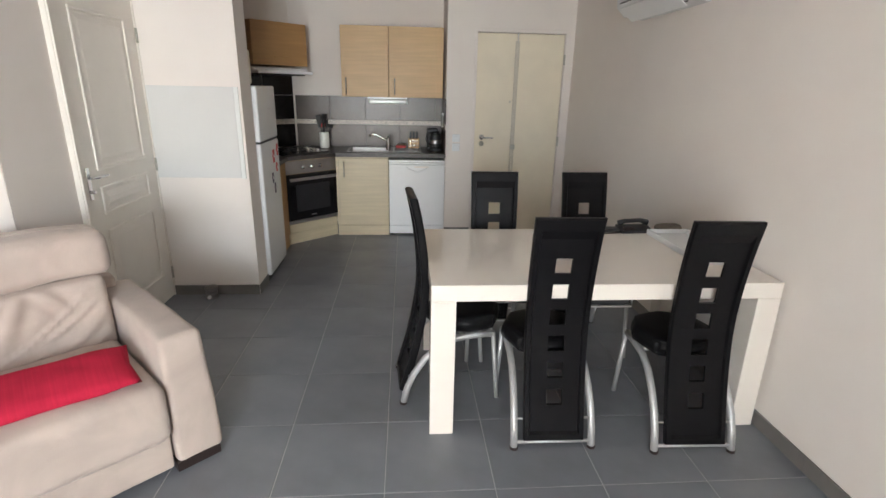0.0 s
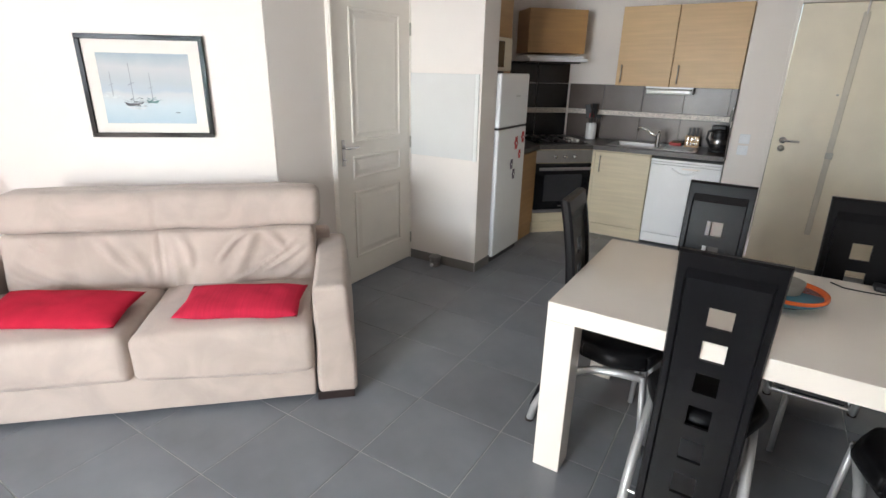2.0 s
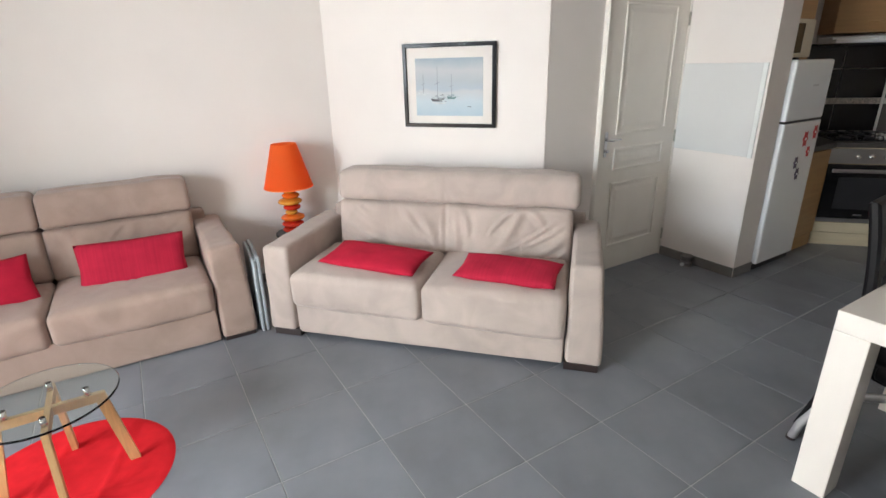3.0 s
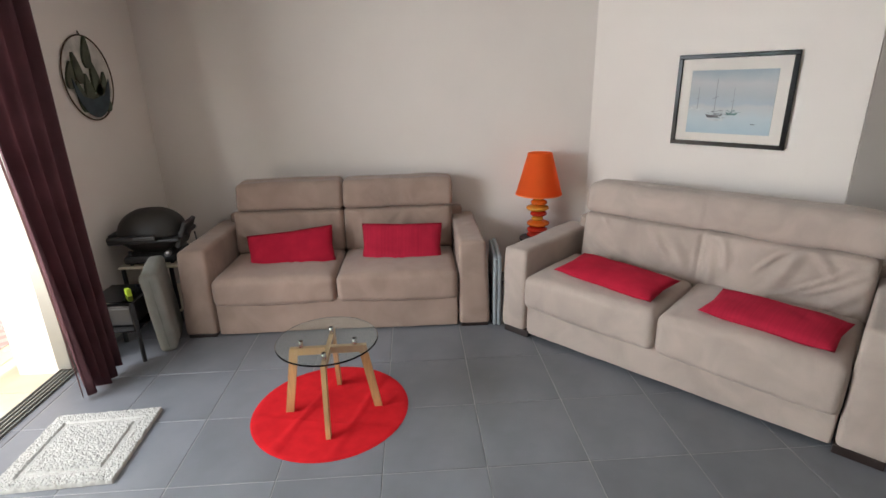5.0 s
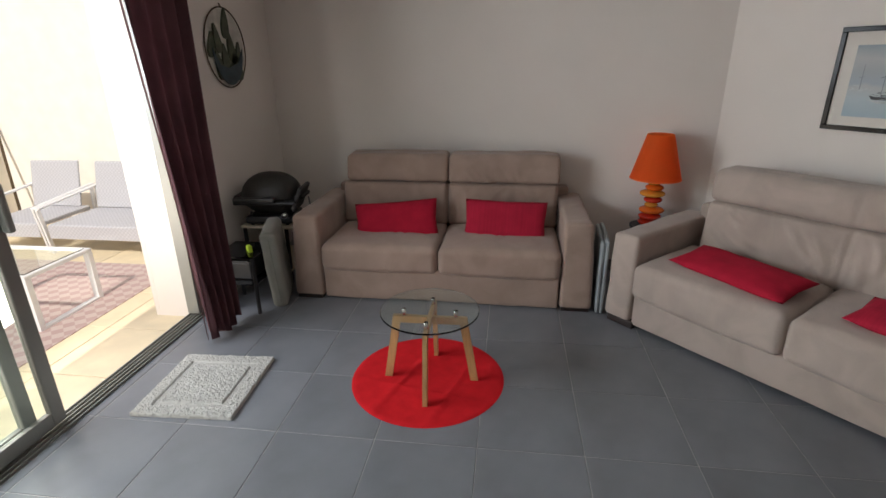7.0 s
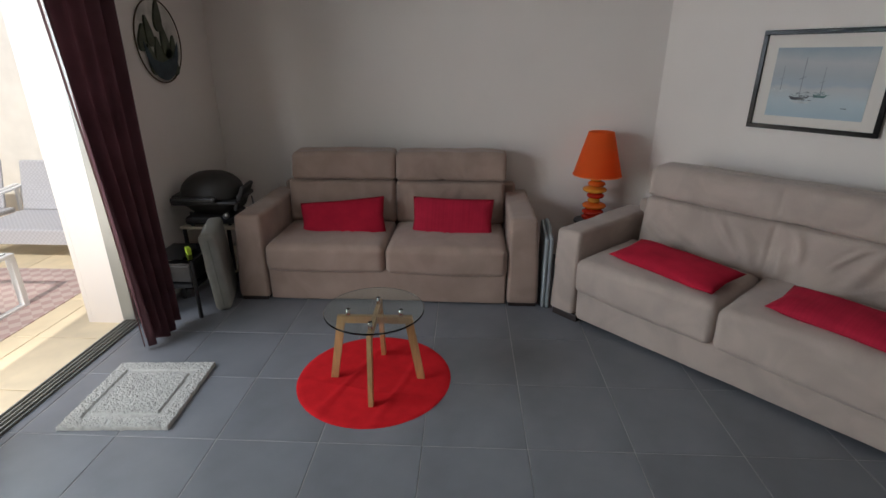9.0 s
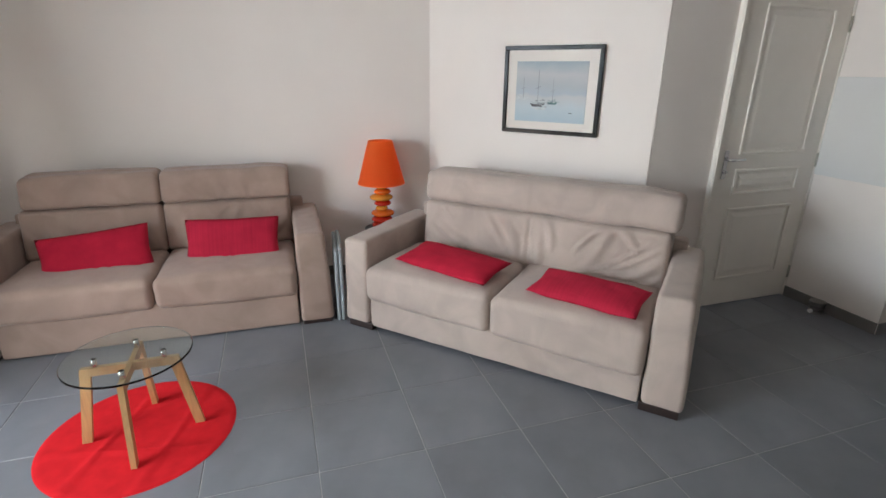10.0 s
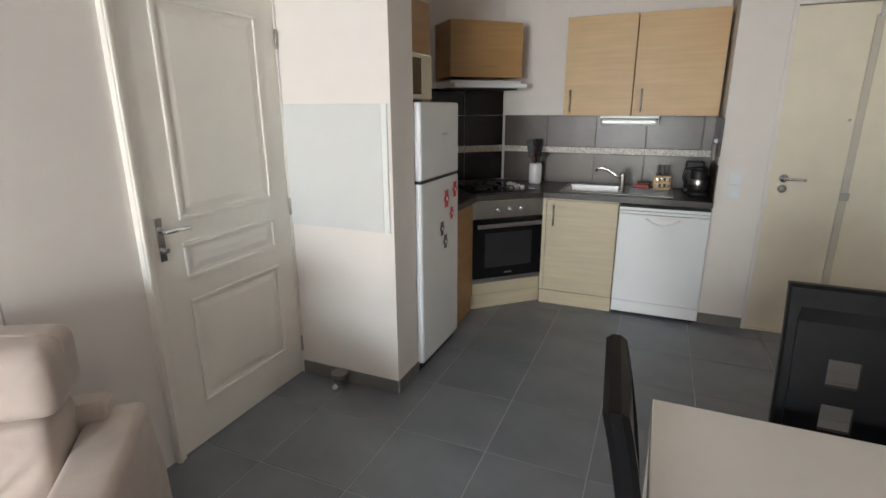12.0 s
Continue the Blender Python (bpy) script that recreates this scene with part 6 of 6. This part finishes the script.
stk = thing("wooden_stick", Matrix.Identity(4), "long thin wooden pole leaning against the terrace wall", "pole")
bm = bmesh.new()
tube(bm, [(-3.75, -5.25, -0.02), (-3.97, -5.47, 0.95)], 0.014, 8)
part("pole", bm, M["bronze"], stk)


def rug_material():
    m = bpy.data.materials.new("outdoor_rug")
    m.use_nodes = True
    n, l = m.node_tree.nodes, m.node_tree.links
    b = n["Principled BSDF"]
    b.inputs["Roughness"].default_value = 0.95
    co = n.new("ShaderNodeTexCoord")
    mp = n.new("ShaderNodeMapping")
    mp.inputs["Rotation"].default_value = (0, 0, radians(45))
    ck = n.new("ShaderNodeTexChecker")
    ck.inputs["Scale"].default_value = 16
    ck.inputs["Color1"].default_value = (0.55, 0.45, 0.42, 1)
    ck.inputs["Color2"].default_value = (0.46, 0.33, 0.31, 1)
    l.new(co.outputs["Object"], mp.inputs[0])
    l.new(mp.outputs[0], ck.inputs["Vector"])
    l.new(ck.outputs["Color"], b.inputs["Base Color"])
    return m


orug = thing("outdoor_rug", Matrix.Translation((-2.72, -4.25, TZ)), "faded pink patterned outdoor rug under the garden table", "rug")
boxpart("rug", rug_material(), orug, 0, 2.2, 0, 1.53, 0.0, 0.006)

# ---- laid pieces: splashback, floor and terrace tiles ----


def shared_tiles(parent, mesh_dims, mt, places, name="tile", m=Matrix.Identity(4)):
    """Tiles on one mesh, each an object of its own."""
    bm = bmesh.new()
    w, d, h = mesh_dims
    box(bm, 0, w, 0, d, 0, h, 0.0015 if h > 0.005 else 0.0, 1)
    me = bpy.data.meshes.new(name)
    bmesh.ops.recalc_face_normals(bm, faces=bm.faces)
    bm.to_mesh(me)
    bm.free()
    me.materials.append(mt)
    for p in places:
        ob = new(name, me)
        ob.parent = parent
        ob.matrix_basis = m @ Matrix.Translation(p)


sb = tagged(new("wall_splashback"), "dark grey tiled splashback with a pale mosaic band", "", "", "structure")
boxpart("grout_bed", M["splashgrout"], sb, -1.12, 0.514, 5.954, 5.959, 0.893, 1.446)
for x0, x1 in ((-1.12, -0.748), (-0.744, -0.352), (-0.348, 0.036), (0.040, 0.434), (0.438, 0.512)):
    for z0, z1 in ((0.896, 1.137), (1.191, 1.443)):
        boxpart("tile", M["splash"], sb, x0, x1, 5.947, 5.954, z0, z1, bevel=0.0015, seg=1)
boxpart("mosaic_band", M["band"], sb, -1.12, 0.512, 5.946, 5.954, 1.140, 1.188, label="pale speckled mosaic band")
sw_ = tagged(new("wall_splashback_side"), "short tiled return on the kitchen side wall", "", "", "structure")
for z0, z1 in ((0.896, 1.137), (1.191, 1.443)):
    boxpart("tile", M["splash"], sw_, 0.510, 0.516, 5.36, 5.944, z0, z1, bevel=0.0015, seg=1)
boxpart("mosaic_band", M["band"], sw_, 0.509, 0.516, 5.36, 5.944, 1.140, 1.188)
DG = Matrix.Translation((-1.66, 5.44, 0)) @ pose(0, 0, 0, 0, 0, 45)
cw = tagged(boxpart("wall_kitchen_corner", M["wall"], None, 0.0, 0.733, 0.004, 0.06, 0.893, H, m=DG), "slanting corner wall behind the hob", "", "", "structure")
cs_ = tagged(new("wall_splashback_corner"), "black tiled splashback behind the hob", "", "", "structure")
cs_.matrix_world = DG
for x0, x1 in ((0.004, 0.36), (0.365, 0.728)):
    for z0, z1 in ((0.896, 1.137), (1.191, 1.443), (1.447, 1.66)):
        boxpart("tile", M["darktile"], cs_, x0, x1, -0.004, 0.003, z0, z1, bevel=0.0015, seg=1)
boxpart("mosaic_band", M["band"], cs_, 0.004, 0.728, -0.005, 0.003, 1.140, 1.188)
ws_ = tagged(new("wall_splashback_west"), "black tiled splashback on the side wall", "", "", "structure")
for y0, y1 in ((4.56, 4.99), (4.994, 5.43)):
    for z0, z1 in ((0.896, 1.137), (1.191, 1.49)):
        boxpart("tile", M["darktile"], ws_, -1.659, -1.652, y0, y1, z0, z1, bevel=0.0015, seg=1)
boxpart("mosaic_band", M["band"], ws_, -1.659, -1.651, 4.56, 5.43, 1.140, 1.188)

floor = tagged(boxpart("floor", M["grout"], None, -3.7, XR, -2.045, 6.0, -0.05, -0.0025), "grey floor tiles with pale joints", "", "", "structure")
pl_ = []
for i in range(-9, 5):
    for j in range(-8, 10):
        x, y = 0.01 + 0.45 * i, 1.65 + 0.45 * j
        if x + 0.45 < -3.45 or x > XR or (y > 2.4 and x + 0.45 < -1.9) or (y > 5.9):
            continue
        pl_.append((x + 0.0018, y + 0.0018, -0.009))
shared_tiles(floor, (0.4464, 0.4464, 0.009), M["tile"], pl_, "floor_tile")
shared_tiles(floor, (0.4464, 0.0485, 0.009), M["tile"], [(0.0118 + 0.45 * i, -2.0022, -0.009) for i in range(-8, 4)], "floor_tile")

terr = tagged(boxpart("terrace_floor", mat("terrace_joint", (0.30, 0.24, 0.17), 0.9), None, -3.99, 4.5, -5.49, -2.37, -0.20, TZ - 0.004), "beige tiled terrace floor", "", "", "structure")
pl_ = [(-1.71 - 0.505 * 4 + 0.505 * i, -2.56 - 0.46 * j - 0.46, TZ - 0.012) for i in range(13) for j in range(6)]
pl_ += [(-1.71 - 0.505 * 4 + 0.505 * i, -2.56, TZ - 0.012) for i in range(13)]
shared_tiles(terr, (0.499, 0.454, 0.012), M["terrace"], pl_, "terrace_tile")
sill = structure("doorsill", M["terrace"], -1.90, 0.236, -2.369, -2.107, -0.05, TZ - 0.013, label="beige tiled outer doorsill")
